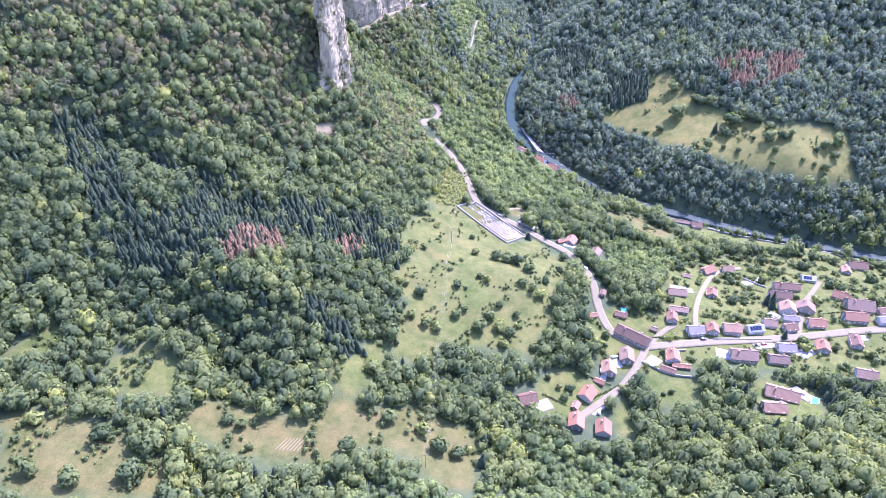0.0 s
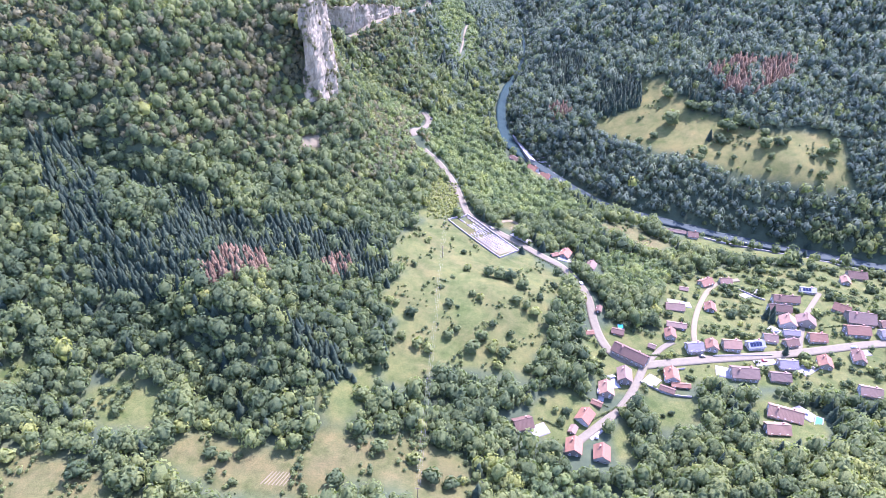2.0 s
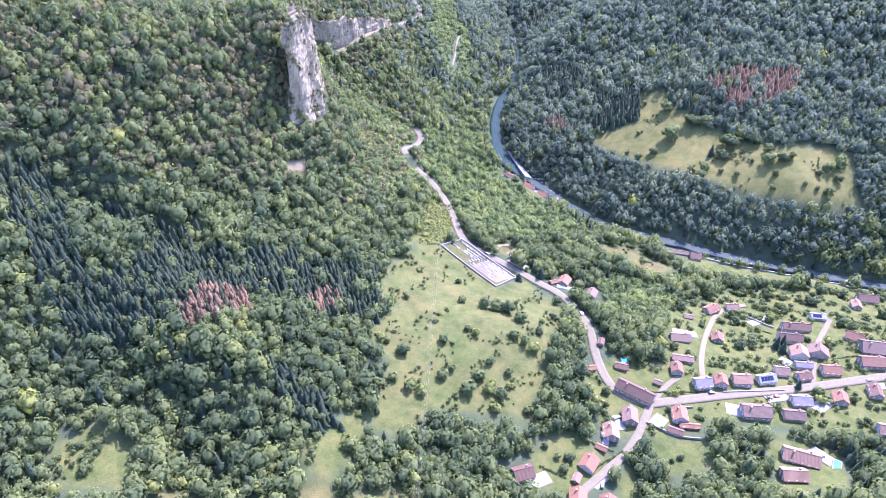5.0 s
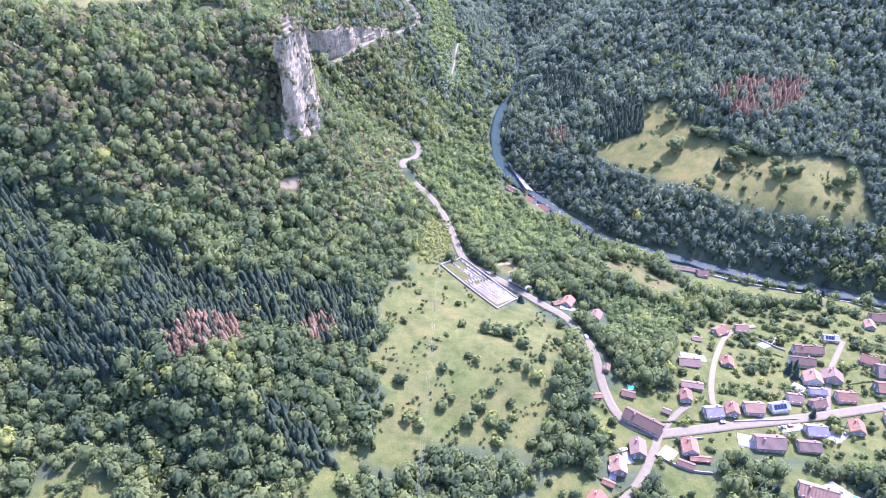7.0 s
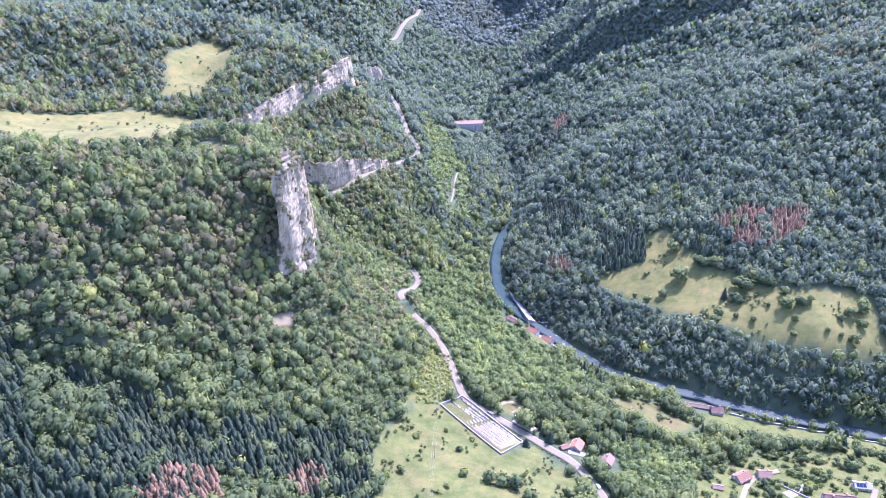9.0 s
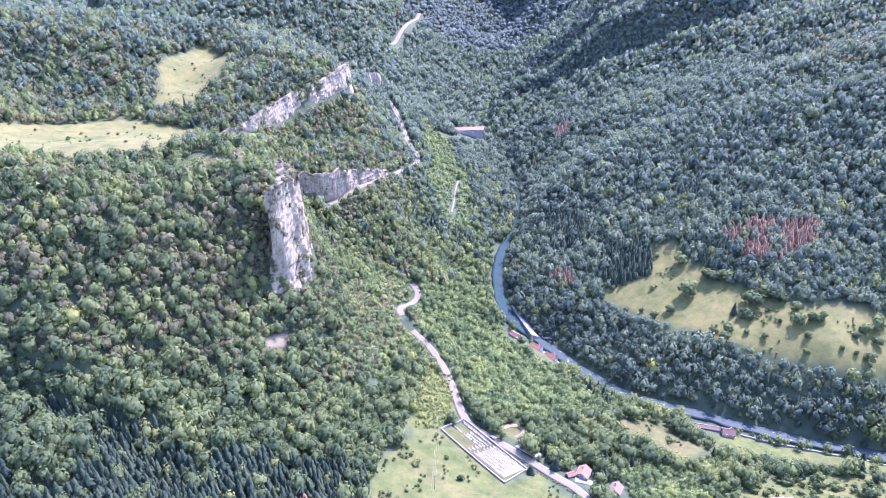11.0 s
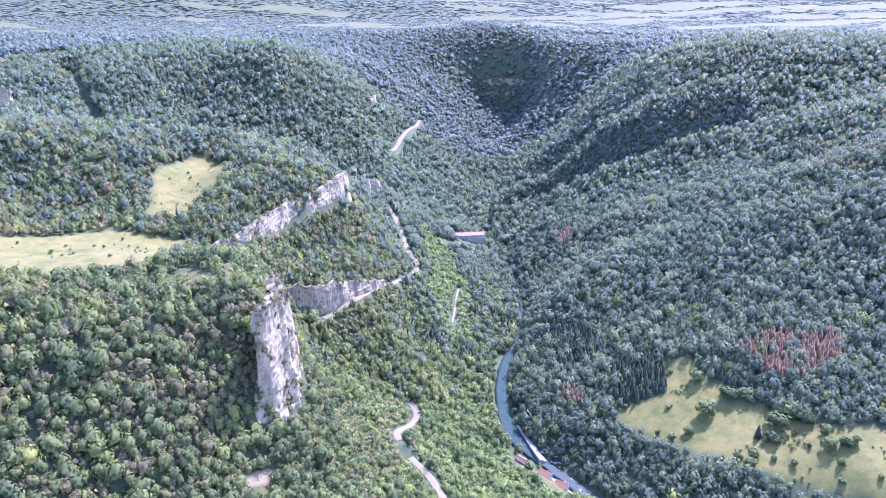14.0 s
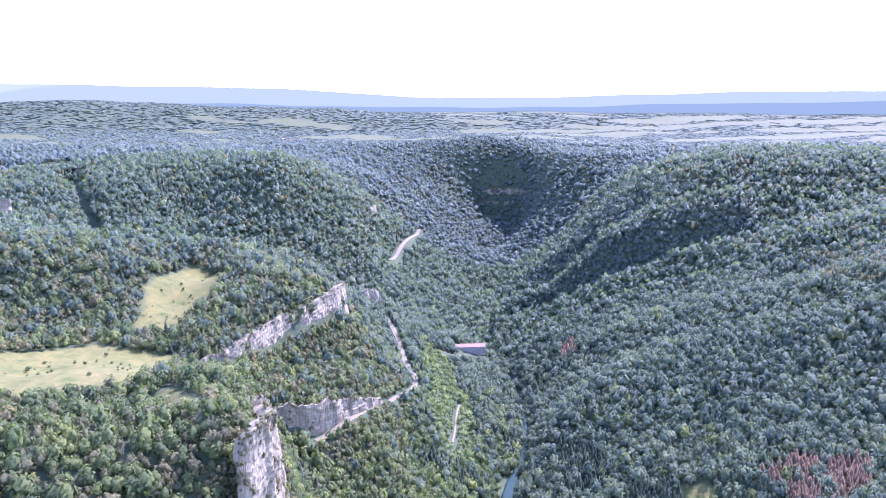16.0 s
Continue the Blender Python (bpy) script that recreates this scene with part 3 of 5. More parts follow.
def ribbon(name, line, width, mat, lift=0.3, level=None, step=2.0, uneven=0.0, across=5, profile=None, drape=False):
    """A strip laid along a course on the ground, with real thickness at its sides."""
    p = resample(line, step)
    d = np.gradient(p[:, :2], axis=0)
    d /= np.maximum(np.hypot(d[:, 0], d[:, 1]), 1e-6)[:, None]
    n = np.stack([-d[:, 1], d[:, 0]], 1)
    half = np.broadcast_to(np.asarray(width, float) / 2, (len(p),)) * (1 + uneven * wave(p[:, 0], p[:, 1], 25, 21))
    offs = np.linspace(-1, 1, across)
    q = p[:, None, :2] + n[:, None] * (offs[None, :, None] * half[:, None, None])
    if profile is not None:
        z = np.repeat((np.interp(np.linspace(0, 1, len(p)), np.linspace(0, 1, len(profile)), profile) + lift)[:, None], across, 1)
    elif drape:
        z = height(q[..., 0].ravel(), q[..., 1].ravel()).reshape(q.shape[:2]) + lift
    elif level is None:
        z = height(q[..., 0].ravel(), q[..., 1].ravel()).reshape(q.shape[:2])
        z = 0.5 * z + 0.5 * z.max(1, keepdims=True) + lift
    else:
        z = np.repeat(p[:, 2:3] + level, across, 1)
    rim_l, rim_r = q[:, :1], q[:, -1:]
    q = np.concatenate([rim_l, q, rim_r], 1)
    z = np.concatenate([z[:, :1] - 2.0, z, z[:, -1:] - 2.0], 1)
    m = across + 2
    v = np.concatenate([q, z[..., None]], -1).reshape(-1, 3)
    c = (np.arange(len(p) - 1)[:, None] * m + np.arange(m - 1)).ravel()
    return put_mesh(name, v, np.stack([c, c + m, c + m + 1, c + 1], 1)[:, ::-1], mat)


for i, (line, width) in enumerate(ROADS):
    mat = TRACK_MAT if line in (TRACK, PLANT_DRIVE, LANE_NORTH) else ROAD_MAT
    far_lift = 2.0 if line is ROAD_FAR else 0.3
    tagged(ribbon("road", line, width, mat, far_lift, profile=ROAD_LEVEL[i][1]), "pale worn asphalt road winding through the valley" if mat is ROAD_MAT else "pale gravel lane through the grass", "road", kind="structure")
RIVER_WIDTH = np.interp(resample(RIVER[9:18], 2.0)[:, 1], [700, 740, 880, 960, 1020], [11, 14, 12, 8, 4])
tagged(ribbon("river", RIVER[9:18], RIVER_WIDTH, WATER, level=-0.3, uneven=0.12), "still green-blue river water dammed above the weir", "river", kind="structure")
tagged(ribbon("river", RIVER[0:10], 11, RAPIDS, level=-0.5, uneven=0.25), "shallow white-flecked river below the weir", "river", kind="structure")

# ---------------------------------------------------------------- trees: a few grown crowns, set out by the thousand
def ico(level):
    b = bmesh.new()
    bmesh.ops.create_icosphere(b, subdivisions=level, radius=1.0)
    v = np.array([w.co[:] for w in b.verts])
    f = np.array([[w.index for w in p.verts] for p in b.faces])
    b.free()
    return v, f


ICO1 = ico(1)
DOME = (ICO1[0], ICO1[1][ICO1[0][ICO1[1]][:, :, 2].max(1) > 0.0])
OCTA = (np.array([(1, 0, 0), (0, 1, 0), (-1, 0, 0), (0, -1, 0), (0, 0, 1), (0, 0, -1)], float), np.array([(0, 1, 4), (1, 2, 4), (2, 3, 4), (3, 0, 4), (1, 0, 5), (2, 1, 5), (3, 2, 5), (0, 3, 5)]))


def crown_template(seed, core, leaves, lumps=6, size=0.16, fill=0.8, calm=1.0):
    """A broadleaf crown about 1 across and 1 high standing on z = 0: a rough core under many tilted leaf clumps, in bulging lobes.
    Gives corners, triangles and each corner's shift of tone."""
    r = np.random.RandomState(seed)
    lobes = r.normal(size=(lumps, 3))
    lobes[:, 2] = np.abs(lobes[:, 2]) * 0.9
    lobes /= np.linalg.norm(lobes, axis=1)[:, None]

    def reach(d):
        return 0.70 + 0.40 * np.max([np.clip((d @ q - 0.74) / 0.26, 0, 1) ** 0.7 for q in lobes], 0)

    form = np.array([0.47, 0.47, 0.50])
    v0, f0 = core
    v = v0 * (fill * reach(v0) * r.uniform(0.88, 1.12, len(v0)))[:, None] * form + np.array([0, 0, 0.5])
    d = r.normal(size=(leaves, 3))
    d[:, 2] = np.where(d[:, 2] < 0, d[:, 2] * 0.3, d[:, 2])
    d /= np.linalg.norm(d, axis=1)[:, None]
    c = d * (reach(d) * r.uniform(0.90, 1.10, leaves))[:, None] * form + np.array([0, 0, 0.5])
    n = d + np.array([0, 0, 0.15]) + r.normal(size=(leaves, 3)) * 0.3
    n /= np.linalg.norm(n, axis=1)[:, None]
    t = np.cross(n, r.normal(size=(leaves, 3)))
    t /= np.linalg.norm(t, axis=1)[:, None]
    b = np.cross(n, t)
    s = size * r.uniform(0.7, 1.35, leaves)[:, None]
    # the light falls on the lobes as on rounded masses
    def rounded(u):
        near = (u @ lobes.T).argmax(1)
        w = np.clip(((u * lobes[near]).sum(1) - 0.70) / 0.30, 0, 1)[:, None]
        lobe_out = u * reach(u)[:, None] - 0.66 * lobes[near]
        lobe_out /= np.linalg.norm(lobe_out, axis=1)[:, None] + 1e-6
        m = (1 - 0.8 * w) * u + 0.8 * w * lobe_out + r.normal(size=u.shape) * 0.12 * calm + np.array([0, 0, 0.35])
        return m / np.linalg.norm(m, axis=1)[:, None]

    tri = np.stack([c + t * s, c - 0.55 * t * s + 0.85 * b * s, c - 0.6 * t * s - 0.8 * b * s], 1)
    out = (tri.reshape(-1, 3) - np.array([0, 0, 0.5])) / form
    facing = np.concatenate([rounded(v0), rounded(out / np.linalg.norm(out, axis=1)[:, None])])
    # the core's tone is lowered a little, as painted shade between the leaf clumps
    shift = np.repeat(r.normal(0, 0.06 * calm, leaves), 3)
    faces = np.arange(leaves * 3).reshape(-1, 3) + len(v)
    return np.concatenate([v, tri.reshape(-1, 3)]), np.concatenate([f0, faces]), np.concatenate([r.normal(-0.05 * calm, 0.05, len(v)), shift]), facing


def spruce_template(seed, tiers, sides):
    """A spruce 1 high and about 0.3 across: ragged skirts of branches, one above the other."""
    r = np.random.RandomState(seed)
    vs, fs, base = [], [], 0
    for i in range(tiers):
        z0 = 0.08 + 0.86 * i / tiers
        z1 = z0 + 1.35 / tiers if i < tiers - 1 else 1.0
        rad = 0.20 * (1 - 0.88 * i / tiers)
        a = np.linspace(0, 2 * np.pi, sides, endpoint=False) + r.uniform(0, 6)
        rr = rad * np.where(np.arange(sides) % 2, 1.1, 0.72) * r.uniform(0.8, 1.2, sides)
        ring = np.stack([np.cos(a) * rr, np.sin(a) * rr, z0 + r.uniform(-0.03, 0.02, sides) - 0.02 * (np.arange(sides) % 2)], 1)
        vs.append(np.vstack([ring, [0, 0, min(z1, 1.0)]]))
        k = np.arange(sides)
        fs.append(np.stack([k, (k + 1) % sides, np.full(sides, sides)], 1) + base)
        base += sides + 1
    v = np.concatenate(vs)
    facing = v * np.array([1, 1, 0]) / (np.hypot(v[:, 0], v[:, 1])[:, None] + 0.02) + np.array([0, 0, 0.55])
    return v, np.concatenate(fs), r.normal(0, 0.15, len(v)), facing / np.linalg.norm(facing, axis=1)[:, None]


BROAD_NEAR = [crown_template(s, DOME, 96, 13, 0.095, 0.84) for s in range(8)]
BROAD_MID = [crown_template(20 + s, OCTA, 50, 10, 0.118, 0.82) for s in range(8)]
BROAD_SLIM = [crown_template(30 + s, OCTA, 30, 9, 0.135, 0.86, 0.9) for s in range(8)]
BROAD_FAR = [crown_template(40 + s, OCTA, 12, 6, 0.20, 0.88, 0.6) for s in range(6)]
BROAD_DIM = [crown_template(50 + s, OCTA, 5, 4, 0.22, 0.95, 0.3) for s in range(6)]
SPRUCE_NEAR = [spruce_template(s, 6, 8) for s in range(5)]
SPRUCE_FAR = [spruce_template(10 + s, 4, 7) for s in range(4)]


def plant(name, templates, x, y, wide, high, tone, mat, seed, sink=0.6, z=None):
    """All plants of a wood in one mesh: each a turned, scaled crown with its own tone."""
    r = np.random.RandomState(seed)
    z = height(x, y) - sink if z is None else z
    which = r.randint(0, len(templates), len(x))
    turn = r.uniform(0, 2 * np.pi, len(x))
    vs, fs, ts, ns, base = [], [], [], [], 0
    for k, (tv, tf, tt, tn) in enumerate(templates):
        m = np.where(which == k)[0]
        if not len(m):
            continue
        c, s = np.cos(turn[m])[:, None], np.sin(turn[m])[:, None]
        px = (tv[:, 0] * c - tv[:, 1] * s) * wide[m, None] + x[m, None]
        py = (tv[:, 0] * s + tv[:, 1] * c) * wide[m, None] + y[m, None]
        pz = tv[:, 2] * high[m, None] + z[m, None]
        vs.append(np.stack([px, py, pz], -1).reshape(-1, 3))
        fs.append((tf[None] + (np.arange(len(m)) * len(tv))[:, None, None]).reshape(-1, 3) + base)
        ts.append(np.clip(tone[m][:, None] + tt[None], 0, 1).ravel())
        ns.append(np.stack([tn[:, 0] * c - tn[:, 1] * s, tn[:, 0] * s + tn[:, 1] * c, np.repeat(tn[None, :, 2], len(m), 0)], -1).reshape(-1, 3))
        base += len(m) * len(tv)
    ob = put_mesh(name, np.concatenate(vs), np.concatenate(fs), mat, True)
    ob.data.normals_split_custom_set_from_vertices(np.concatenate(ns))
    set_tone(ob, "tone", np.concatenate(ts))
    return ob


def scatter(x0, x1, y0, y1, gap, seed):
    r = np.random.RandomState(seed)
    gx, gy = np.meshgrid(np.arange(x0, x1, gap), np.arange(y0, y1, gap))
    gx = gx + (np.arange(gx.shape[0]) % 2)[:, None] * gap / 2
    return (gx + r.uniform(-0.42, 0.42, gx.shape) * gap).ravel(), (gy + r.uniform(-0.42, 0.42, gx.shape) * gap).ravel()


CONIFER_STANDS = ([(-285, 470), (-252, 476), (-228, 438), (-201, 390), (-221, 380), (-254, 423)],
                  [(-225, 378), (-184, 395), (-162, 429), (-133, 437), (-111, 407), (-112, 373), (-138, 356), (-201, 357)],
                  [(-117, 439), (-69, 452), (-33, 453), (-31, 410), (-56, 396), (-87, 399), (-109, 398)],
                  [(-89, 339), (-65, 340), (-45, 313), (-61, 302), (-83, 324)],
                  [(-225, 457), (-199, 455), (-158, 446), (-141, 423), (-155, 416), (-199, 438)],
                  [(196, 799), (243, 796), (236, 747), (201, 745), (186, 761)], [(150, 935), (192, 870), (180, 815), (150, 828)])
DEAD_STANDS = ([(-147, 374), (-131, 394), (-111, 394), (-103, 374), (-119, 359), (-141, 358)], [(-77, 405), (-68, 422), (-57, 420), (-55, 399), (-71, 392)],
               [(311, 776), (355, 784), (410, 771), (393, 741), (342, 722), (319, 741)], [(136, 784), (160, 782), (163, 762), (145, 761)], [(212, 1218), (237, 1209), (233, 1169), (210, 1181)])
# rock faces: course of the foot, and along it the height of the top edge
CLIFF_1 = [(-114, 584), (-110, 570), (-103, 560), (-94, 563), (-86, 573), (-80, 587), (-78, 606), (-88, 646), (-106, 698)]
TOP_1 = [164, 172, 202, 221, 229, 230, 227, 214, 204]
CLIFF_2 = [(-126, 768), (-112, 775), (-91, 781), (-77, 796), (-58, 825), (-40, 850), (-32, 880)]
TOP_2 = [160, 164, 161, 158, 150, 139, 128]
CLIFF_3 = [(-226, 772), (-196, 794), (-168, 818), (-150, 850), (-133, 882), (-110, 918), (-95, 940), (-83, 965), (-77, 992), (-86, 1010)]
TOP_3 = [188, 195, 202, 209, 214, 218, 223, 227, 226, 214]


def wooded(x, y):
    """True where woods stand: off the meadows, roads, water, cliffs and house plots, and off their camera side to keep
    them in view.
    """
    ok = (open_ground(x, y) < 0.45) & (open_ground(x, y + 6 * (y < 900)) < 0.45)
    for line, width in ROADS:
        ok &= off_line(x, y, line) > width / 2 + 2.2
        for ahead in ((6,) if line in (ROAD_MAIN, ROAD_BEND) else (5,) if line is TRACK else (5, 10, 15, 20) if line is PLANT_DRIVE else (12, 24, 36, 48) if line is ROAD_FAR else ()):
            ok &= off_line(x, y + ahead, line) > width / 2 + 2.0
    for ahead in (5, 9, 13, 17):
        ok &= off_line(x, y + ahead, ROAD_UPPER[4:]) > 4.5
    ok &= off_line(x, y, RIVER_W[:18]) > np.where(y > 930, 4.0, 9.5)
    ok &= ~((np.abs(x - 86) < 29) & (y > 1276) & (y < 1325))
    for line in (CLIFF_1, CLIFF_2, CLIFF_3):
        ok &= off_line(x, y, line) > (3 if line is not CLIFF_1 else 0)
    ok &= (off_line(x, y, CLIFF_1) > 2.5) | (x < -109)
    ok &= off_line(x, y + 4, CLIFF_3) > 3
    ok &= off_line(x, y, SLOPE_CUT) > 9
    for hx, hy, hl, *rest in PLOTS:
        ok &= np.hypot(x - hx, y - hy) > 0.45 * hl + 6
        ok &= np.hypot(x - hx, y - hy + 9) > 0.35 * hl + 4
    return ok


def in_view(x, y, spread=0.75, margin=110):
    return (np.abs(x + 0.03 * y) < spread * (y + margin)) & (y > 150)


VIEW_X, VIEW_Y = 3.0, 95.0
# slopes of young bright growth: below the prow down to the river, along the gorge road, and at the foot of the near hill
SCRUBS = ([(-50, 548), (-62, 640), (-44, 735), (30, 765), (60, 840), (66, 745), (95, 692), (125, 640), (150, 592), (112, 545), (60, 548), (38, 565), (24, 620), (-2, 664), (-18, 600), (-28, 548)],
          [(22, 900), (74, 905), (66, 1080), (40, 1230), (0, 1240), (8, 1060)], [(-60, 150), (-30, 232), (20, 222), (64, 262), (96, 262), (118, 232), (120, 150)], [(150, 505), (190, 515), (200, 480), (180, 440), (140, 445), (128, 480)])


def in_scrub(x, y):
    hit = np.zeros(np.shape(x), bool)
    for p in SCRUBS:
        hit |= inside(x + 9 * wave(x, y, 45, 35), y + 9 * wave(x, y, 45, 36), p)
    return hit



def woods(name, ring, gap, wide, templates, spruces, seed, label, bounds):
    x, y = scatter(*bounds, gap, seed)
    d = np.hypot(x - VIEW_X, y - VIEW_Y)
    m = (d >= ring[0]) & (d < ring[1]) & in_view(x, y)
    x, y = x[m], y[m]
    m = wooded(x, y) & ~in_scrub(x, y)
    x, y = x[m], y[m]
    r = np.random.RandomState(seed + 1)
    con, dead = np.zeros(len(x), bool), np.zeros(len(x), bool)
    for p in CONIFER_STANDS:
        con |= inside(x, y, p) & (r.uniform(size=len(x)) < 0.72)
    for p in DEAD_STANDS:
        dead |= inside(x, y, p) & (wave(x, y, 22, 34) > (-0.3 if p[0][0] > 100 else -0.8))
    con |= (r.uniform(size=len(x)) < 0.03 + 0.35 * smooth(0.55, 1.0, wave(x, y, 170, 31))) & ~((x < -30) & (x > -330) & (y > 470) & (y < 700))
    con &= ~dead & (ring[0] < 2600)
    patch = 0.5 + 0.34 * wave(x, y, 80, 32) + 0.22 * wave(x, y, 300, 33)
    tone = np.clip(0.5 * patch + 0.58 * r.beta(1.7, 2.0, len(x)) - 0.05, 0, 1)
    tone = tone + 0.12 * smooth(340, 240, y) * (ring[0] == 0) - 0.2 * np.exp(-((x + 200) / 100) ** 2 - ((y - 405) / 70) ** 2)
    # farther woods' tones are drawn together, painting in the haze's low contrast
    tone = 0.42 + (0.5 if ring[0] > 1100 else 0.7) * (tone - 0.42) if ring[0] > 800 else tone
    tone = np.where(r.uniform(size=len(x)) < 0.012, 0.98, tone)
    dry = (((x < -30) & (y > 470) & (height(x, y) > 150)) | (height(x, y) > 205)) & (r.uniform(size=len(x)) < (0.14 if ring[0] >= 1200 else 0.4))
    w = wide * np.clip(r.lognormal(-0.04, 0.30, len(x)), 0.5, 1.7)
    h = w * r.uniform(0.85, 1.25, len(x)) * (0.10 if ring[0] > 3000 else 0.26 if ring[0] > 2500 else 0.8 if ring[0] > 1700 else 1.0) + 1.5
    # with distance and on the east bank, bluer leaves paint in haze and shade
    hazed = (ring[0] >= 1200) | (r.uniform(size=len(x)) < np.maximum(smooth(650, 1250, np.hypot(x, y)), 0.95 * (x > np.interp(y, [q[1] for q in RIVER], [q[0] for q in RIVER])) * smooth(520, 620, y)))
    groups = ((~con & ~dead & ~dry & ~hazed, templates, w, h, LEAVES, "", label), (hazed & ~con & ~dead & ~dry, templates, w, h, HAZED_LEAVES if ring[0] >= 1700 else HAZE_SHADE_LEAVES, "beech_", "woods toned for haze and shade up the gorge"), (dry & ~con & ~dead, templates, w * 0.85, h * 0.8, DRY_LEAVES, "dry_", "dry brownish oak scrub covering the steep slope"),
              (con, spruces, r.uniform(15, 25, len(x)) * (wide / 8.5) ** 0.4, r.uniform(8, 16, len(x)) * (wide / 8.5) ** 0.3, NEEDLES, "spruce_", "dark green spruces standing close together"),
              (dead, spruces, r.uniform(16, 26, len(x)), r.uniform(8, 15, len(x)), DEAD_NEEDLES, "dead_spruce_", "dead red-brown spruces among the green wood"))
    for mask, temp, ww, hh, mat, prefix, text in groups:
        if mask.sum() > 3:
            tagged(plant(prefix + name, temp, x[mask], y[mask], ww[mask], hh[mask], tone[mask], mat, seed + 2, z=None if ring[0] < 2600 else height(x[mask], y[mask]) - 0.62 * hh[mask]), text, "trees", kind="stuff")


woods("woodland", (0, 520), 5.3, 7.7, BROAD_NEAR, SPRUCE_NEAR, 100, "dense broadleaf woodland in mixed greens on the slope", (-420, 520, 190, 640))
woods("woodland", (520, 820), 5.7, 7.8, BROAD_MID, SPRUCE_NEAR, 200, "dense broadleaf woodland clothing the valley sides", (-700, 700, 300, 960))
woods("woodland", (820, 1200), 6.4, 9.2, BROAD_SLIM, SPRUCE_FAR, 250, "dense broadleaf woodland on the gorge sides", (-1000, 1000, 400, 1400))
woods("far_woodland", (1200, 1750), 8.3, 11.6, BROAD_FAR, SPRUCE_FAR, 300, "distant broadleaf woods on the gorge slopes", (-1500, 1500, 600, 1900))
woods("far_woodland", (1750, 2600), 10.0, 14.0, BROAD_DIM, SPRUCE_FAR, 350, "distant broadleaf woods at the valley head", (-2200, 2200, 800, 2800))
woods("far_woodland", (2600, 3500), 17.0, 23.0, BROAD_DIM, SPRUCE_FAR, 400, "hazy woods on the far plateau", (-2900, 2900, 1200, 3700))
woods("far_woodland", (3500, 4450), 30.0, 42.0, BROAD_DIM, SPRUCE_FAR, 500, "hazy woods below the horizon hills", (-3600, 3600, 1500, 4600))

# the young growth
for k, patch in enumerate(SCRUBS):
    q = np.array(patch)
    sx, sy = scatter(q[:, 0].min() - 15, q[:, 0].max() + 15, q[:, 1].min() - 15, q[:, 1].max() + 15, (3.7, 4.6, 3.9, 4.0)[k], 630 + k)
    m = in_scrub(sx, sy) & wooded(sx, sy) & (sy > 188)
    sx, sy = sx[m], sy[m]
    r = np.random.RandomState(640 + k)
    sw = 5.0 * np.clip(r.lognormal(-0.05, 0.34, len(sx)), 0.5, 2.2)
    tone = np.clip(0.45 + 0.25 * wave(sx, sy, 60, 37) + r.normal(0, 0.2, len(sx)), 0, 1)
    tagged(plant("young_woodland", (BROAD_MID, BROAD_SLIM, BROAD_NEAR, BROAD_MID)[k], sx, sy, sw, sw * r.uniform(0.8, 1.2, len(sx)), tone, SCRUB_LEAVES, 650 + k), "bright green young growth and scrub on the slope", "trees", kind="stuff")

# trees holding on to the steep ground below and between the rock faces
sx, sy = scatter(-330, 0, 480, 1060, 3.0, 600)
slope = np.hypot(height(sx + 3, sy) - height(sx - 3, sy), height(sx, sy + 3) - height(sx, sy - 3)) / 6
r = np.random.RandomState(601)
m = (slope > 0.75) & wooded(sx, sy) & (r.uniform(size=len(sx)) < np.where(slope > 1.5, 1.0, 0.36))
sx, sy = sx[m], sy[m]
sw = r.uniform(4.0, 7.5, len(sx))
tagged(plant("steep_woodland", BROAD_FAR, sx, sy, sw, sw * 1.1, np.clip(r.beta(1.7, 2.0, len(sx)), 0, 1), DRY_LEAVES, 602), "dry stunted trees on steep rocky ground", "trees", kind="stuff")

# the same on the flanks of the eastern spurs
sx, sy = scatter(150, 900, 950, 1750, 5.5, 610)
slope = np.hypot(height(sx + 4, sy) - height(sx - 4, sy), height(sx, sy + 4) - height(sx, sy - 4)) / 8
m = (slope > 0.8) & wooded(sx, sy)
sx, sy = sx[m], sy[m]
r = np.random.RandomState(611)
sw = r.uniform(7.0, 11.0, len(sx))
tagged(plant("steep_woodland", BROAD_FAR, sx, sy, sw, sw, np.clip(r.beta(1.7, 2.0, len(sx)), 0, 1), HAZED_LEAVES, 612), "close woodland on the steep flanks of the spurs", "trees", kind="stuff")

# the wood goes on below the start of the flight
sx, sy = scatter(-260, 280, -40, 196, 6.6, 620)
m = wooded(sx, sy) & (~in_view(sx, sy) | (sy < 188))
sx, sy = sx[m], sy[m]
r = np.random.RandomState(621)
sw = r.uniform(8.0, 13.0, len(sx))
tagged(plant("woodland", BROAD_FAR, sx, sy, sw, sw, np.clip(0.1 + r.beta(1.7, 2.0, len(sx)), 0, 1), LEAVES, 622), "dense broadleaf woodland at the foot of the valley", "trees", kind="stuff")

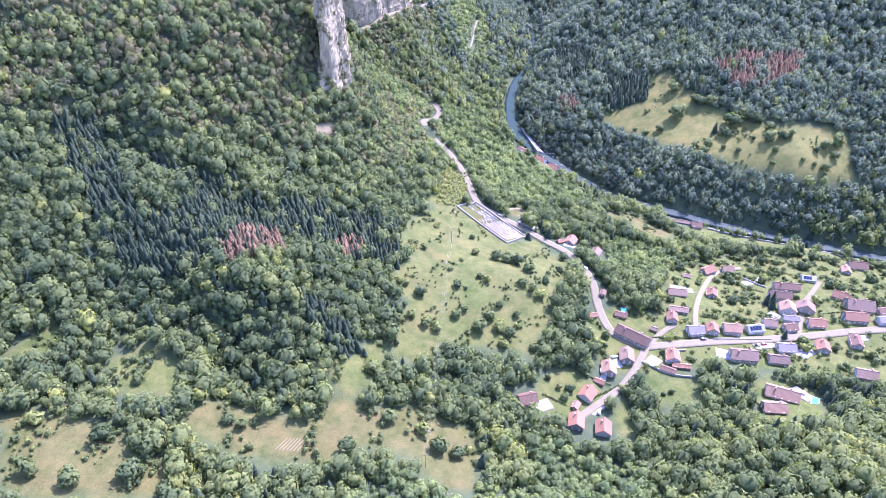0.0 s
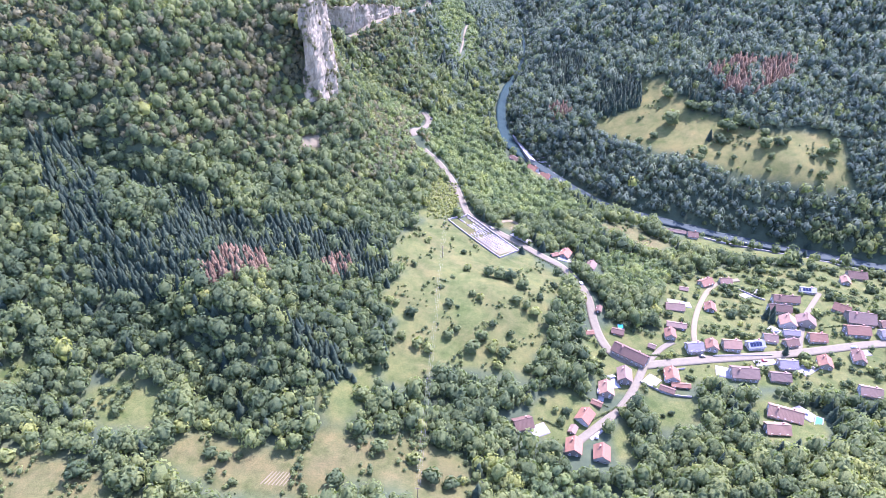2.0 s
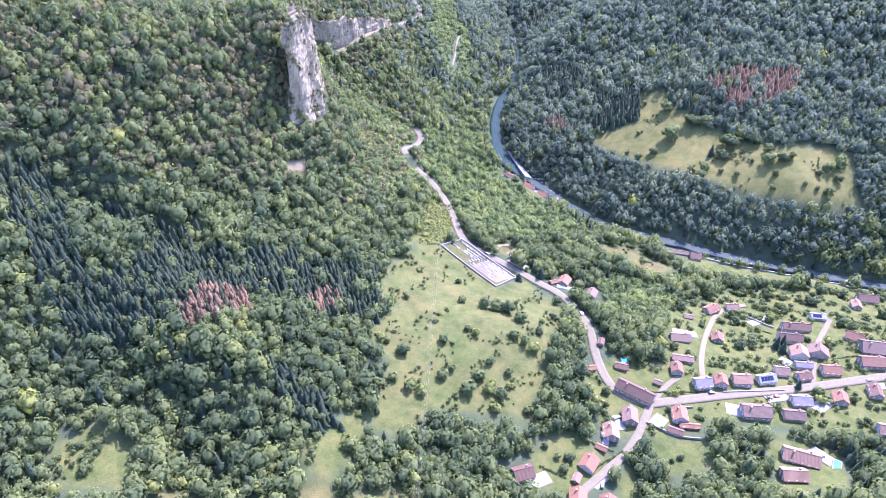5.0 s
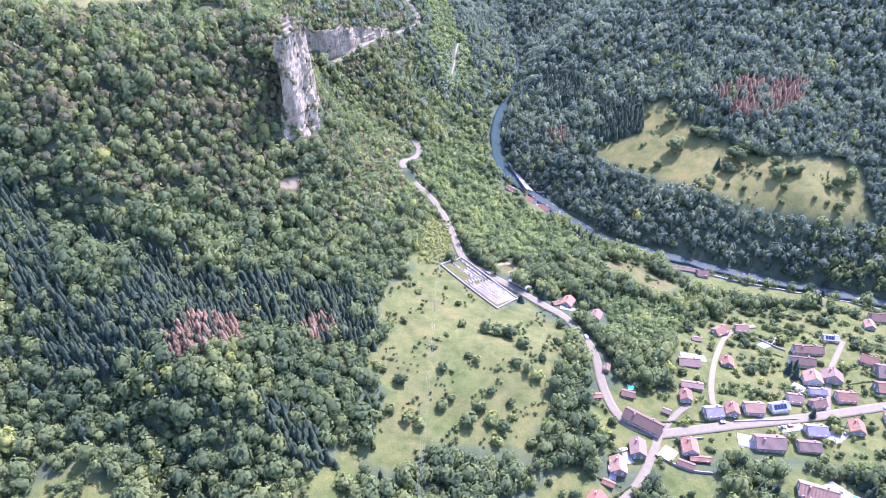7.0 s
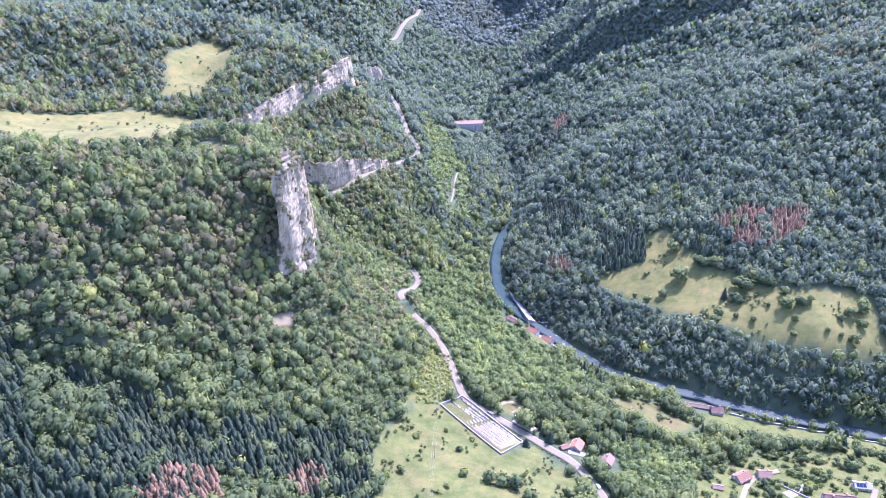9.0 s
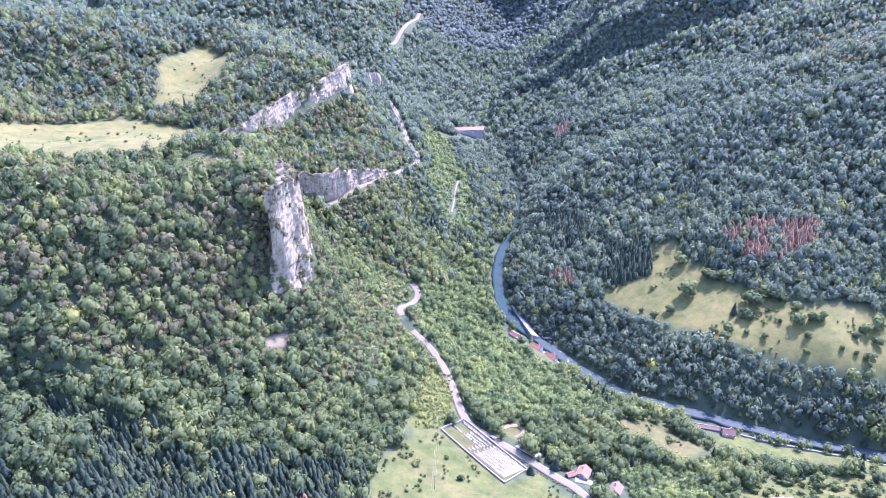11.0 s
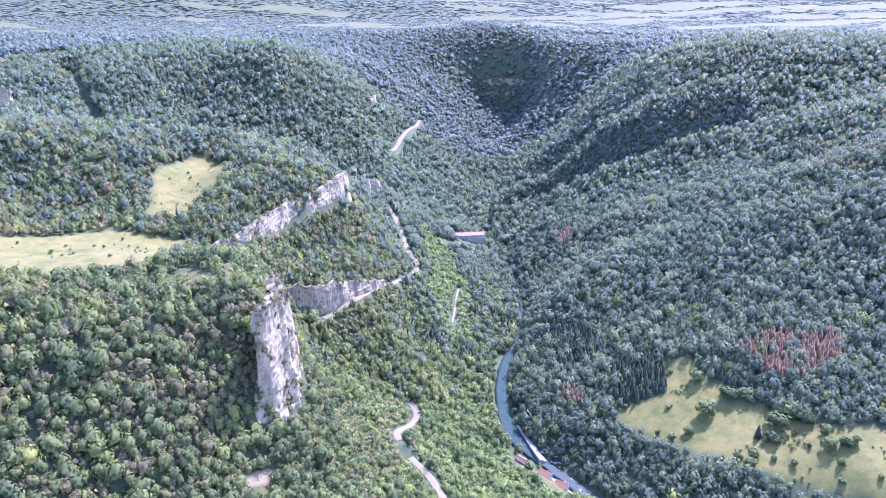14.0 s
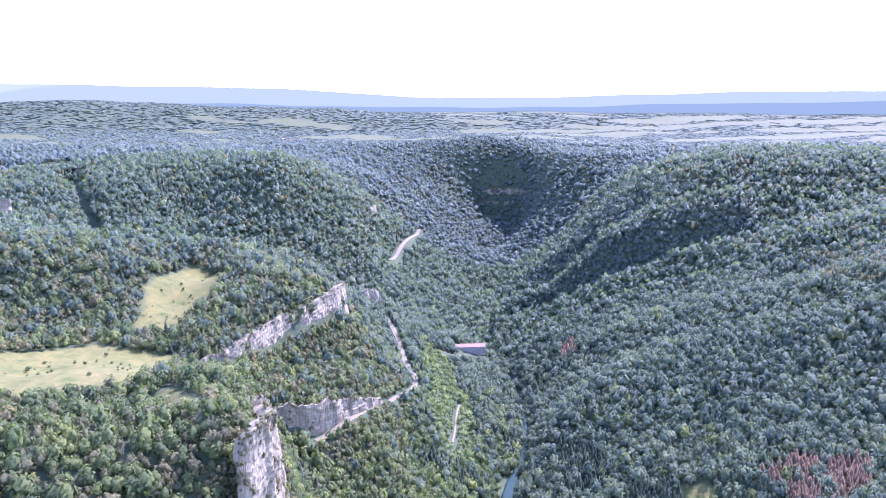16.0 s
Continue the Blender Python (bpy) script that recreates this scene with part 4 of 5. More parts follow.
# more spruces between, where the stands are close
for k, stand in enumerate(CONIFER_STANDS + DEAD_STANDS):
    q = np.array(stand)
    sx, sy = scatter(q[:, 0].min(), q[:, 0].max(), q[:, 1].min(), q[:, 1].max(), 4.2, 700 + k)
    m = inside(sx, sy, stand)
    sx, sy = sx[m], sy[m]
    r = np.random.RandomState(720 + k)
    dead_wood = k >= len(CONIFER_STANDS)
    if dead_wood:
        m = wave(sx, sy, 16, 760 + k) > (-0.55 if stand[0][0] > 100 else -0.7)
        sx, sy = sx[m], sy[m]
    tagged(plant("dead_spruce_stand" if dead_wood else "spruce_stand", SPRUCE_NEAR, sx, sy, r.uniform(11, 19, len(sx)), r.uniform(6, 13, len(sx)), np.clip(r.normal(0.5, 0.22, len(sx)), 0, 1), DEAD_NEEDLES if dead_wood else NEEDLES, 740 + k),
           "dead red-brown spruces standing close together" if dead_wood else "close stand of dark young spruces", "trees", kind="stuff")

# ---------------------------------------------------------------- rock faces
def cliff(name, line, tops, label, lean=6.0, rough=3.2, foot_sink=7.0, seed=1, dz=2.2, scrub=0, cover=-999, bush=1.0):
    """A limestone face along a course: ribs, ledges and blocks in the mesh, closed back into the hill at the top."""
    p = resample([(x, y, t) for (x, y), t in zip(line, tops)], 1.8)
    d = np.gradient(p[:, :2], axis=0)
    d /= np.hypot(d[:, 0], d[:, 1])[:, None]
    n = np.stack([d[:, 1], -d[:, 0]], 1)
    foot = height(p[:, 0] + n[:, 0] * 4, p[:, 1] + n[:, 1] * 4) - foot_sink
    s = np.r_[0, np.cumsum(np.hypot(*np.diff(p[:, :2], axis=0).T))]
    rows = int((p[:, 2] - foot).max() / dz) + 2
    u = np.linspace(0, 1, rows)
    top = p[:, 2] + 2.0 * wave(s, s * 0, 17, seed) + 1.0 * wave(s, s * 0, 6, seed + 1)
    z = foot[:, None] + u[None] * (top - foot)[:, None]
    ss = np.repeat(s[:, None], rows, 1)
    # flat plates that meet in sharp edges, leaning over their height, with clefts and a few ledges
    r = np.random.RandomState(seed)
    marks = np.cumsum(r.uniform(3.5, 10.0, int(s[-1] / 6) + 6)) - 6
    low, high = r.uniform(-1, 1, len(marks)), r.uniform(-1, 1, len(marks))
    sw = ss + 2.2 * wave(z, ss * 0.2, 40, seed + 2) + 1.2 * wave(z, ss * 0.2, 13, seed + 3)
    plates = np.interp(sw, marks, low) * (1 - u[None]) + np.interp(sw, marks, high) * u[None]
    out = rough * plates - 0.45 * rough * np.clip(wave(sw, z * 0.05, 15, seed + 4) - 0.75, 0, 1) * 3 + 0.15 * rough * wave(ss, z, 5.0, seed + 6) + 0.7 * np.round(0.9 * wave(ss * 0.25, z, 26, seed + 5))
    out = out - lean * u[None] ** 1.2
    out = out + r.uniform(-0.12, 0.12, out.shape)
    x = p[:, None, 0] + n[:, None, 0] * out
    y = p[:, None, 1] + n[:, None, 1] * out
    # the rounded brow, running back into the hill
    bx, by, bz = [x], [y], [z]
    for back, drop in ((1.5, -0.4), (4.0, -0.9), (10.0, -4.0)):
        bx.append(x[:, -1:] - n[:, :1] * back)
        by.append(y[:, -1:] - n[:, 1:] * back)
        bz.append(z[:, -1:] + drop)
    x, y, z = np.concatenate(bx, 1), np.concatenate(by, 1), np.concatenate(bz, 1)
    m = x.shape[1]
    c = (np.arange(len(p) - 1)[:, None] * m + np.arange(m - 1)).ravel()
    ob = put_mesh(name, np.stack([x, y, z], -1).reshape(-1, 3), np.stack([c, c + m, c + m + 1, c + 1], 1), ROCK, False)
    # scrub rooted on ledges and along the brow
    if scrub:
        pick = r.permutation(x[1:-1, 2:].size)[:scrub]
        i, j = np.unravel_index(pick, x[1:-1, 2:].shape)
        keep = (wave(s[i + 1] * 1.3, z[i + 1, j + 2] * 0.5, 22, seed + 9) > 0.38) | (j > m - 9) | (x[i + 1, j + 2] < cover)
        i, j = i[keep] + 1, j[keep] + 2
        w = r.uniform(1.6, 4.2, len(i)) * bush
        tagged(plant("cliff_scrub", BROAD_SLIM if bush < 2 else BROAD_FAR, x[i, j], y[i, j], w, w, np.clip(r.normal(0.5, 0.2, len(i)), 0, 1), DRY_LEAVES, seed + 10, 0, z[i, j] - w * 0.45), "dry scrub clinging to the limestone face", "bushes", kind="stuff")
    return tagged(ob, label, "cliff", kind="structure")


cliff("cliff", CLIFF_1, TOP_1, "tall pale limestone prow rising out of the wood", 8.0, 2.6, 8.0, 51, dz=1.8, scrub=1100, cover=-105, bush=1.2)
cliff("cliff", CLIFF_2, TOP_2, "grey limestone wall above the climbing road", 2.0, 2.0, 3.0, 61, scrub=160)
cliff("cliff", CLIFF_3, TOP_3, "long pale limestone rim below the plateau woods", 4.0, 2.4, 6.0, 71, scrub=320)
for line, top, seed in (([(160, 2424), (205, 2418), (262, 2412), (302, 2380), (322, 2325)], 214, 77), ([(185, 2404), (225, 2402), (272, 2393), (304, 2350), (314, 2290)], 172, 78)):
    cliff("cliff", line, [top, top + 4, top + 2, top + 3, top], "shaded limestone band across the valley head", 3.0, 3.0, 3.0, seed, 5.0, 60, -999, 3.0)
GORGE_CLIFFS = (([(432, 1700), (440, 1660), (462, 1620)], [276, 288, 296]), ([(470, 1560), (486, 1530), (500, 1508)], [306, 316, 318]), ([(-96, 1250), (-70, 1262), (-56, 1280)], [150, 156, 148]), ([(-120, 1660), (-92, 1690), (-88, 1730)], [226, 236, 238]), ([(-700, 1330), (-672, 1322), (-650, 1335)], [296, 300, 294]))
for i, (line, tops) in enumerate(GORGE_CLIFFS):
    cliff("cliff", line, tops, "distant pale limestone outcrop on the gorge side", 3.0, 3.0, 6.0, 80 + 7 * i, 3.5)

# ---------------------------------------------------------------- houses
def roof_material(name, colour):
    m, t, b = material(name)
    info = t.nodes.new("ShaderNodeObjectInfo")
    n = noisy(t, 0.5, 5.0, 0.7)
    f = noisy(t, 4.0, 3.0, 0.7)
    base = mixed(t, 0.5, ramp(t, n, [(0.3, tuple(c * 0.72 for c in colour)), (0.7, tuple(c * 1.18 for c in colour))]), ramp(t, f, [(0.3, tuple(c * 0.7 for c in colour)), (0.7, tuple(c * 1.25 for c in colour))]))
    shade = ramp(t, info.outputs["Random"], [(0.0, (0.8, 0.8, 0.82)), (1.0, (1.15, 1.12, 1.1))])
    t.links.new(mixed(t, 1.0, base, shade, "MULTIPLY"), b.inputs["Base Color"])
    b.inputs["Roughness"].default_value = 0.75
    c = t.nodes.new("ShaderNodeTexCoord")
    w = node(t, "ShaderNodeTexWave", Scale=1.0, Distortion=0.6)
    w.bands_direction = "Z"
    t.links.new(c.outputs["Object"], w.inputs["Vector"])
    bump(t, b, w.outputs["Fac"], 0.6, 0.08)
    return m


ROOFS = {"red": roof_material("red clay tiles", (0.186, 0.090, 0.046)), "dark": roof_material("old dark red-brown tiles", (0.100, 0.056, 0.032)), "tan": roof_material("weathered tan-red tiles", (0.142, 0.094, 0.062)),
         "pink": roof_material("pale pinkish tiles", (0.196, 0.118, 0.070)), "slate": roof_material("grey slate", (0.140, 0.130, 0.126)), "solar": roof_material("blue-grey metal roofing", (0.177, 0.188, 0.201))}
WALLS = [plain("cream render", (0.270, 0.236, 0.180), 0.9, 0.16), plain("white render", (0.360, 0.336, 0.290), 0.9, 0.14), plain("grey stone wall", (0.180, 0.158, 0.124), 0.9, 0.3, 1.5), plain("ochre render", (0.240, 0.190, 0.132), 0.9, 0.18)]
WOOD_WALL = plain("brown boards", (0.20, 0.13, 0.09), 0.8, 0.3, 2.0)
WHITE = plain("white paint", (0.78, 0.78, 0.76), 0.5, 0.05)
SHUTTER = plain("painted wooden door", (0.22, 0.15, 0.11), 0.6, 0.2)
CONCRETE = plain("pale concrete", (0.23, 0.22, 0.205), 0.9, 0.18, 0.5)
STONE = plain("grey-white stone", (0.25, 0.24, 0.225), 0.85, 0.25, 1.0)
BRICKWORK = plain("brick chimney", (0.36, 0.20, 0.15), 0.9, 0.3, 2.0)
GLASS, gt, gb = material("window glass")
gb.inputs["Base Color"].default_value = (0.03, 0.035, 0.04, 1)
gb.inputs["Roughness"].default_value = 0.06
PANEL, pt, pb = material("solar panel glass")
pb.inputs["Base Color"].default_value = (0.012, 0.016, 0.035, 1)
pb.inputs["Roughness"].default_value = 0.12


def box(bm, lo, hi, m=None):
    """Adds a box between two corners."""
    c = [(Vector(lo)[i] + Vector(hi)[i]) / 2 for i in range(3)]
    s = [abs(hi[i] - lo[i]) for i in range(3)]
    mat = Matrix.LocRotScale(c, None, s)
    return bmesh.ops.create_cube(bm, size=1.0, matrix=(m @ mat) if m else mat)


def part(name, bm, mat, parent, label=""):
    """Links a bmesh as one mesh under a thing or a part."""
    me = bpy.data.meshes.new(name)
    bm.normal_update()
    bm.to_mesh(me)
    bm.free()
    me.materials.append(mat)
    ob = new(name, me)
    ob.parent = parent
    return tagged(ob, label) if label else ob


def shared_part(name, me, parent, m):
    ob = new(name, me)
    ob.parent = parent
    ob.matrix_local = m
    return ob


def mesh_of(name, bm, mat):
    me = bpy.data.meshes.new(name)
    bm.normal_update()
    bm.to_mesh(me)
    bm.free()
    me.materials.append(mat)
    return me


bm = bmesh.new()
for lo, hi in (((-0.55, -0.06, -0.75), (-0.42, 0.06, 0.75)), ((0.42, -0.06, -0.75), (0.55, 0.06, 0.75)), ((-0.55, -0.06, 0.62), (0.55, 0.06, 0.75)), ((-0.65, -0.14, -0.85), (0.65, 0.06, -0.72)), ((-0.03, -0.05, -0.72), (0.03, 0.05, 0.62))):
    box(bm, lo, hi)
WINDOW_FRAME = mesh_of("window", bm, WHITE)
bm = bmesh.new()
box(bm, (-0.45, -0.02, -0.72), (0.45, 0.03, 0.64))
WINDOW_PANE = mesh_of("pane", bm, GLASS)
bm = bmesh.new()
box(bm, (-0.55, -0.08, -1.05), (0.55, 0.05, 1.05))
box(bm, (-0.40, -0.11, -0.9), (0.40, -0.07, 0.9))
DOOR = mesh_of("door", bm, SHUTTER)
bm = bmesh.new()
box(bm, (-0.45, -0.35, -1.2), (0.45, 0.35, 1.1))
box(bm, (-0.55, -0.45, 1.1), (0.55, 0.45, 1.25))
CHIMNEY = mesh_of("chimney", bm, BRICKWORK)


def house(x, y, length, width, angle, eaves, kind, wall, label, pitch=0.62, category="house", rows=None):
    """A gabled house: walls with gables, a thick roof with overhang, chimney, door and windows."""
    if category in ("house", "shed"):
        length, width, eaves, pitch = length * 0.9, width * 0.9, eaves * 0.74, pitch * 1.12
    hl, hw, rise = length / 2, width / 2, width / 2 * pitch
    base = new(category.replace(" ", "_"))
    ca, sa = math.cos(radians(angle)), math.sin(radians(angle))
    z = min(z_at(x + ca * a * hl - sa * b * hw, y + sa * a * hl + ca * b * hw) for a in (-1, 0, 1) for b in (-1, 0, 1))
    zm = z_at(x, y)
    base.matrix_world = pose(x, y, 0.5 * (z + zm), 0, 0, angle)
    tagged(base, label, category)
    bm = bmesh.new()
    prof = [(-hw, -3.0), (hw, -3.0), (hw, eaves), (0, eaves + rise), (-hw, eaves)]
    a = [bm.verts.new((-hl, py, pz)) for py, pz in prof]
    b = [bm.verts.new((hl, py, pz)) for py, pz in prof]
    bm.faces.new(a[::-1])
    bm.faces.new(b)
    for i in range(5):
        bm.faces.new((a[i], a[(i + 1) % 5], b[(i + 1) % 5], b[i]))
    bmesh.ops.recalc_face_normals(bm, faces=bm.faces)
    part("wall", bm, wall, base)
    bm = bmesh.new()
    ov, th, k = 0.55, 0.28, rise / hw
    prof = [(-hw - ov, eaves - k * ov + 0.05), (0, eaves + rise + 0.05), (hw + ov, eaves - k * ov + 0.05), (hw + ov, eaves - k * ov + 0.05 + th), (0, eaves + rise + 0.05 + th), (-hw - ov, eaves - k * ov + 0.05 + th)]
    a = [bm.verts.new((-hl - ov, py, pz)) for py, pz in prof]
    b = [bm.verts.new((hl + ov, py, pz)) for py, pz in prof]
    for f in ((0, 1, 4, 5), (1, 2, 3, 4)):
        bm.faces.new([a[i] for i in f])
        bm.faces.new([b[i] for i in f][::-1])
    for i in range(6):
        bm.faces.new((a[i], a[(i + 1) % 6], b[(i + 1) % 6], b[i]))
    box(bm, (-hl - ov, -0.2, eaves + rise + 0.2), (hl + ov, 0.2, eaves + rise + 0.42))
    bmesh.ops.recalc_face_normals(bm, faces=bm.faces)
    roof = part("roof", bm, ROOFS[kind], base)
    if eaves >= 2.9:
        shared_part("chimney", CHIMNEY, roof, pose(hl * 0.45, hw * 0.3, eaves + rise * 0.9))
        if length > 17:
            shared_part("chimney", CHIMNEY, roof, pose(-hl * 0.5, -hw * 0.25, eaves + rise * 0.9))
    if kind == "solar":
        for i in range(int(length / 2.2) - 1):
            bm = bmesh.new()
            cx = -hl + 1.8 + i * 2.2
            tilt = pose(cx, -hw * 0.52, eaves + rise * 0.48 + 0.42, math.degrees(math.atan(k)))
            box(bm, (-1.0, -hw * 0.42, -0.04), (1.0, hw * 0.42, 0.06), tilt)
            part("solar_panel", bm, PANEL, roof)
    levels = rows or ([1.5] if eaves < 3.6 else [1.3, 3.4] if eaves < 5.6 else [1.6, 4.4, 7.2])
    count = max(1, int(length / 3.4))
    for lv in levels:
        for side, turn in ((-1, 0), (1, 180)):
            for i in range(count):
                cx = -hl + (i + 0.5) * length / count
                if lv == levels[0] and i == count // 2 and side == -1:
                    continue
                if eaves < 2.2 and i % 2:
                    continue
                w = shared_part("window", WINDOW_FRAME, base, pose(cx, side * (hw + 0.02), lv, 0, 0, turn))
                shared_part("pane", WINDOW_PANE, w, Matrix())
        for side, turn in ((-1, -90), (1, 90)):
            for cy in ((-hw * 0.45, hw * 0.45) if width > 6 else (0,)):
                w = shared_part("window", WINDOW_FRAME, base, pose(side * (hl + 0.02), cy, lv, 0, 0, turn))
                shared_part("pane", WINDOW_PANE, w, Matrix())
    shared_part("door", DOOR, base, pose(-hl + (count // 2 + 0.5) * length / count, -hw - 0.02, 1.05))
    return base


WORDS = {"red": "red clay tile roof", "dark": "dark old tile roof", "tan": "weathered tan tile roof", "pink": "pale pinkish tile roof", "slate": "grey slate roof", "solar": "roof of dark solar panels"}
WALL_WORDS = ("cream-rendered", "white-rendered", "grey stone", "ochre-rendered")
rng = random.Random(5)
for i, (x, y, l, w, ang, eav, kind) in enumerate(PLOTS):
    k = rng.choice((0, 0, 1, 1, 2, 3))
    if eav < 3.2:
        house(x, y, l, w, ang, eav, kind, WALLS[2] if i % 2 else WOOD_WALL, "low garden shed with a " + WORDS[kind], 0.5, "shed")
    else:
        house(x, y, l, w, ang, eav, kind, WALLS[k], WALL_WORDS[k] + " village house with a " + WORDS[kind], 0.62 if w > 7 else 0.5)
house(86, 1312, 50, 14, 4, 13, "pink", WALLS[0], "long cream power station with a pale tile roof", 0.5, "power station", [2, 5.2, 8.4, 11.2])
house(150, 1392, 14, 9, 30, 5, "red", WALLS[2], "stone house with a red roof beside the gorge", 0.6)
FAR_VILLAGE = [(830, 2150, 5), (865, 2170, 40), (900, 2145, -20), (880, 2190, 10), (930, 2165, 70), (960, 2180, 15), (845, 2195, -35), (985, 2150, 30), (-520, 3120, 10), (-560, 3150, 50), (640, 2900, 20), (690, 2920, -15)]
for i, (x, y, ang) in enumerate(FAR_VILLAGE):
    house(x, y, 16, 12, ang, 6, ("red", "tan", "pink")[i % 3], WALLS[1], "distant white house with a tile roof", 0.6)

# pale yards and terraces between the houses
for line, wide in (([(193, 352), (204, 349)], 11), ([(224, 361), (240, 364)], 6), ([(252, 352), (266, 361)], 9), ([(184, 433), (202, 431)], 9), ([(150, 345), (143, 338)], 9), ([(119, 345), (122, 334)], 5), ([(232, 318), (239, 305)], 9), ([(58, 291), (70, 297)], 8),
                   ([(252, 452), (272, 462)], 7), ([(258, 398), (252, 404)], 8), ([(300, 372), (312, 374)], 6), ([(70, 512), (84, 500)], 8), ([(118, 690), (132, 668)], 4), ([(95, 292), (104, 300)], 5), ([(108, 322), (114, 338)], 4), ([(104, 478), (116, 476)], 6)):
    tagged(ribbon("pavement", line, wide, CONCRETE, 0.3, drape=True), "pale concrete yard beside a house", "yard", kind="structure")
tagged(ribbon("pavement", [(60, 530), (66, 536), (74, 536), (78, 528), (70, 521)], 4, TRACK_MAT, 0.35, drape=True), "pale gravel loop beside the cemetery road", "gravel", kind="structure")
tagged(ribbon("pavement", [(-104, 528), (-97, 536), (-90, 541)], 7, TRACK_MAT, 0.5, uneven=0.3, drape=True), "bare pale gravel clearing in the wood", "gravel", kind="structure")
tagged(ribbon("pavement", [(-82, 549), (-76, 555)], 4, TRACK_MAT, 0.5, uneven=0.3, drape=True), "bare pale gravel patch in the wood", "gravel", kind="structure")

# ---------------------------------------------------------------- walls, cemetery, weir
def wall_run(name, line, high, thick, mat, label, category, step=2.0, kind=""):
    """A wall that follows the ground along a course."""
    p = resample(line, step)
    d = np.gradient(p[:, :2], axis=0)
    d /= np.maximum(np.hypot(d[:, 0], d[:, 1]), 1e-6)[:, None]
    n = np.stack([-d[:, 1], d[:, 0]], 1) * thick / 2
    z = height(p[:, 0], p[:, 1])
    q = []
    for s, zz in ((1, z - 1.5), (1, z + high), (-1, z + high), (-1, z - 1.5)):
        q.append(np.c_[p[:, :2] + s * n, zz])
    v = np.stack(q, 1).reshape(-1, 3)
    m = len(p)
    f = [[i * 4 + k, i * 4 + k + 1, i * 4 + k + 5, i * 4 + k + 4] for i in range(m - 1) for k in range(3)] + [[0, 3, 2, 1], [m * 4 - 4, m * 4 - 3, m * 4 - 2, m * 4 - 1]]
    return tagged(put_mesh(name, v, f, mat, False), label, category, kind=kind)


for a, b in zip(CEMETERY, CEMETERY[1:] + CEMETERY[:1]):
    wall_run("cemetery_wall", [a, b], 1.4, 0.6, STONE, "pale stone wall round the cemetery", "wall")
tagged(ribbon("pavement", [(46, 502), (64, 480)], 25, TRACK_MAT, 0.25, across=9, drape=True), "pale gravel paths of the cemetery", "gravel", kind="structure")


def grave(seed):
    r = random.Random(seed)
    base = new("grave")
    tagged(base, "pale stone grave with slab and headstone", "grave", "graves in the cemetery")
    bm = bmesh.new()
    box(bm, (-0.6, -1.2, -0.4), (0.6, 1.2, 0.35))
    bmesh.ops.bevel(bm, geom=bm.edges[:], offset=0.05, segments=1, affect="EDGES")
    part("slab", bm, STONE if seed % 3 else ROOFS["slate"], base)
    bm = bmesh.new()
    box(bm, (-0.5, 1.2, -0.4), (0.5, 1.45, 1.0 + 0.4 * r.random()))
    bmesh.ops.bevel(bm, geom=bm.edges[:], offset=0.06, segments=1, affect="EDGES")
    part("headstone", bm, CONCRETE if seed % 2 else STONE, base)
    return base


GRAVE_ROW = Vector((0.635, -0.772, 0))
first = [grave(s) for s in range(4)]
n_grave = 0
for row in range(8):
    for i in range(22):
        along, off = 6 + i * 2.55, 3.2 + row * 3.2
        if (row > 3 and i < 10) or rng.random() < 0.1 or (row in (1, 2) and i < 4) or i == 11:
            continue
        q = Vector((32, 538, 0)) + GRAVE_ROW * along + Vector((-0.772, -0.635, 0)) * off
        if not inside(np.array([q.x]), np.array([q.y]), CEMETERY)[0] or off_line(np.array([q.x]), np.array([q.y]), CEMETERY + CEMETERY[:1])[0] < 2:
            continue
        m = pose(q.x, q.y, z_at(q.x, q.y) + 0.3, 0, 0, 40 + rng.uniform(-3, 3))
        if n_grave < 4:
            first[n_grave].matrix_world = m
        else:
            copy_thing(first[rng.randrange(4)], m)
        n_grave += 1

# the weir: a long slanting sill with an apron, and the river wall below it
p = resample([(98, 770), (104, 741), (112, 711)], 3.0)
bm = bmesh.new()
rowsv = []
for x, y in p[:, :2]:
    rowsv.append([bm.verts.new((x + dx, y + dy, zz)) for dx, dy, zz in ((-1.2, -0.3, 10.0), (-1.2, -0.3, 14.15), (0.9, 0.2, 14.15), (1.3, 0.3, 13.6), (5.5, 1.2, 11.3), (5.5, 1.2, 9.0))])
for a, b in zip(rowsv[:-1], rowsv[1:]):
    for i in range(5):
        bm.faces.new((a[i], a[i + 1], b[i + 1], b[i]))
bm.faces.new(rowsv[0])
bm.faces.new(rowsv[-1][::-1])
bmesh.ops.recalc_face_normals(bm, faces=bm.faces)
weir = new("weir", mesh_of("weir", bm, CONCRETE))
tagged(weir, "long pale concrete weir slanting across the river", "weir", kind="structure")
wall_run("river_wall", [(128, 668), (140, 656), (157, 641), (168, 631)], 2.2, 0.7, CONCRETE, "pale concrete wall along the river bank", "wall")
wall_run("river_wall", [(262, 566), (300, 552), (345, 536), (390, 520)], 1.8, 0.7, STONE, "low stone wall along the river gardens", "wall")
wall_run("garden_wall", [(138, 340), (154, 328), (168, 326)], 1.6, 0.5, STONE, "low stone wall above the field", "wall")
wall_run("garden_wall", [(153, 351), (172, 353)], 1.4, 0.4, STONE, "low stone wall beside the street", "wall")
wall_run("garden_wall", [(250, 470), (262, 452), (268, 446)], 1.4, 0.4, STONE, "low stone wall between two gardens", "wall")
wall_run("garden_wall", [(196, 366), (240, 370)], 1.2, 0.4, STONE, "low stone wall along the main street", "wall")
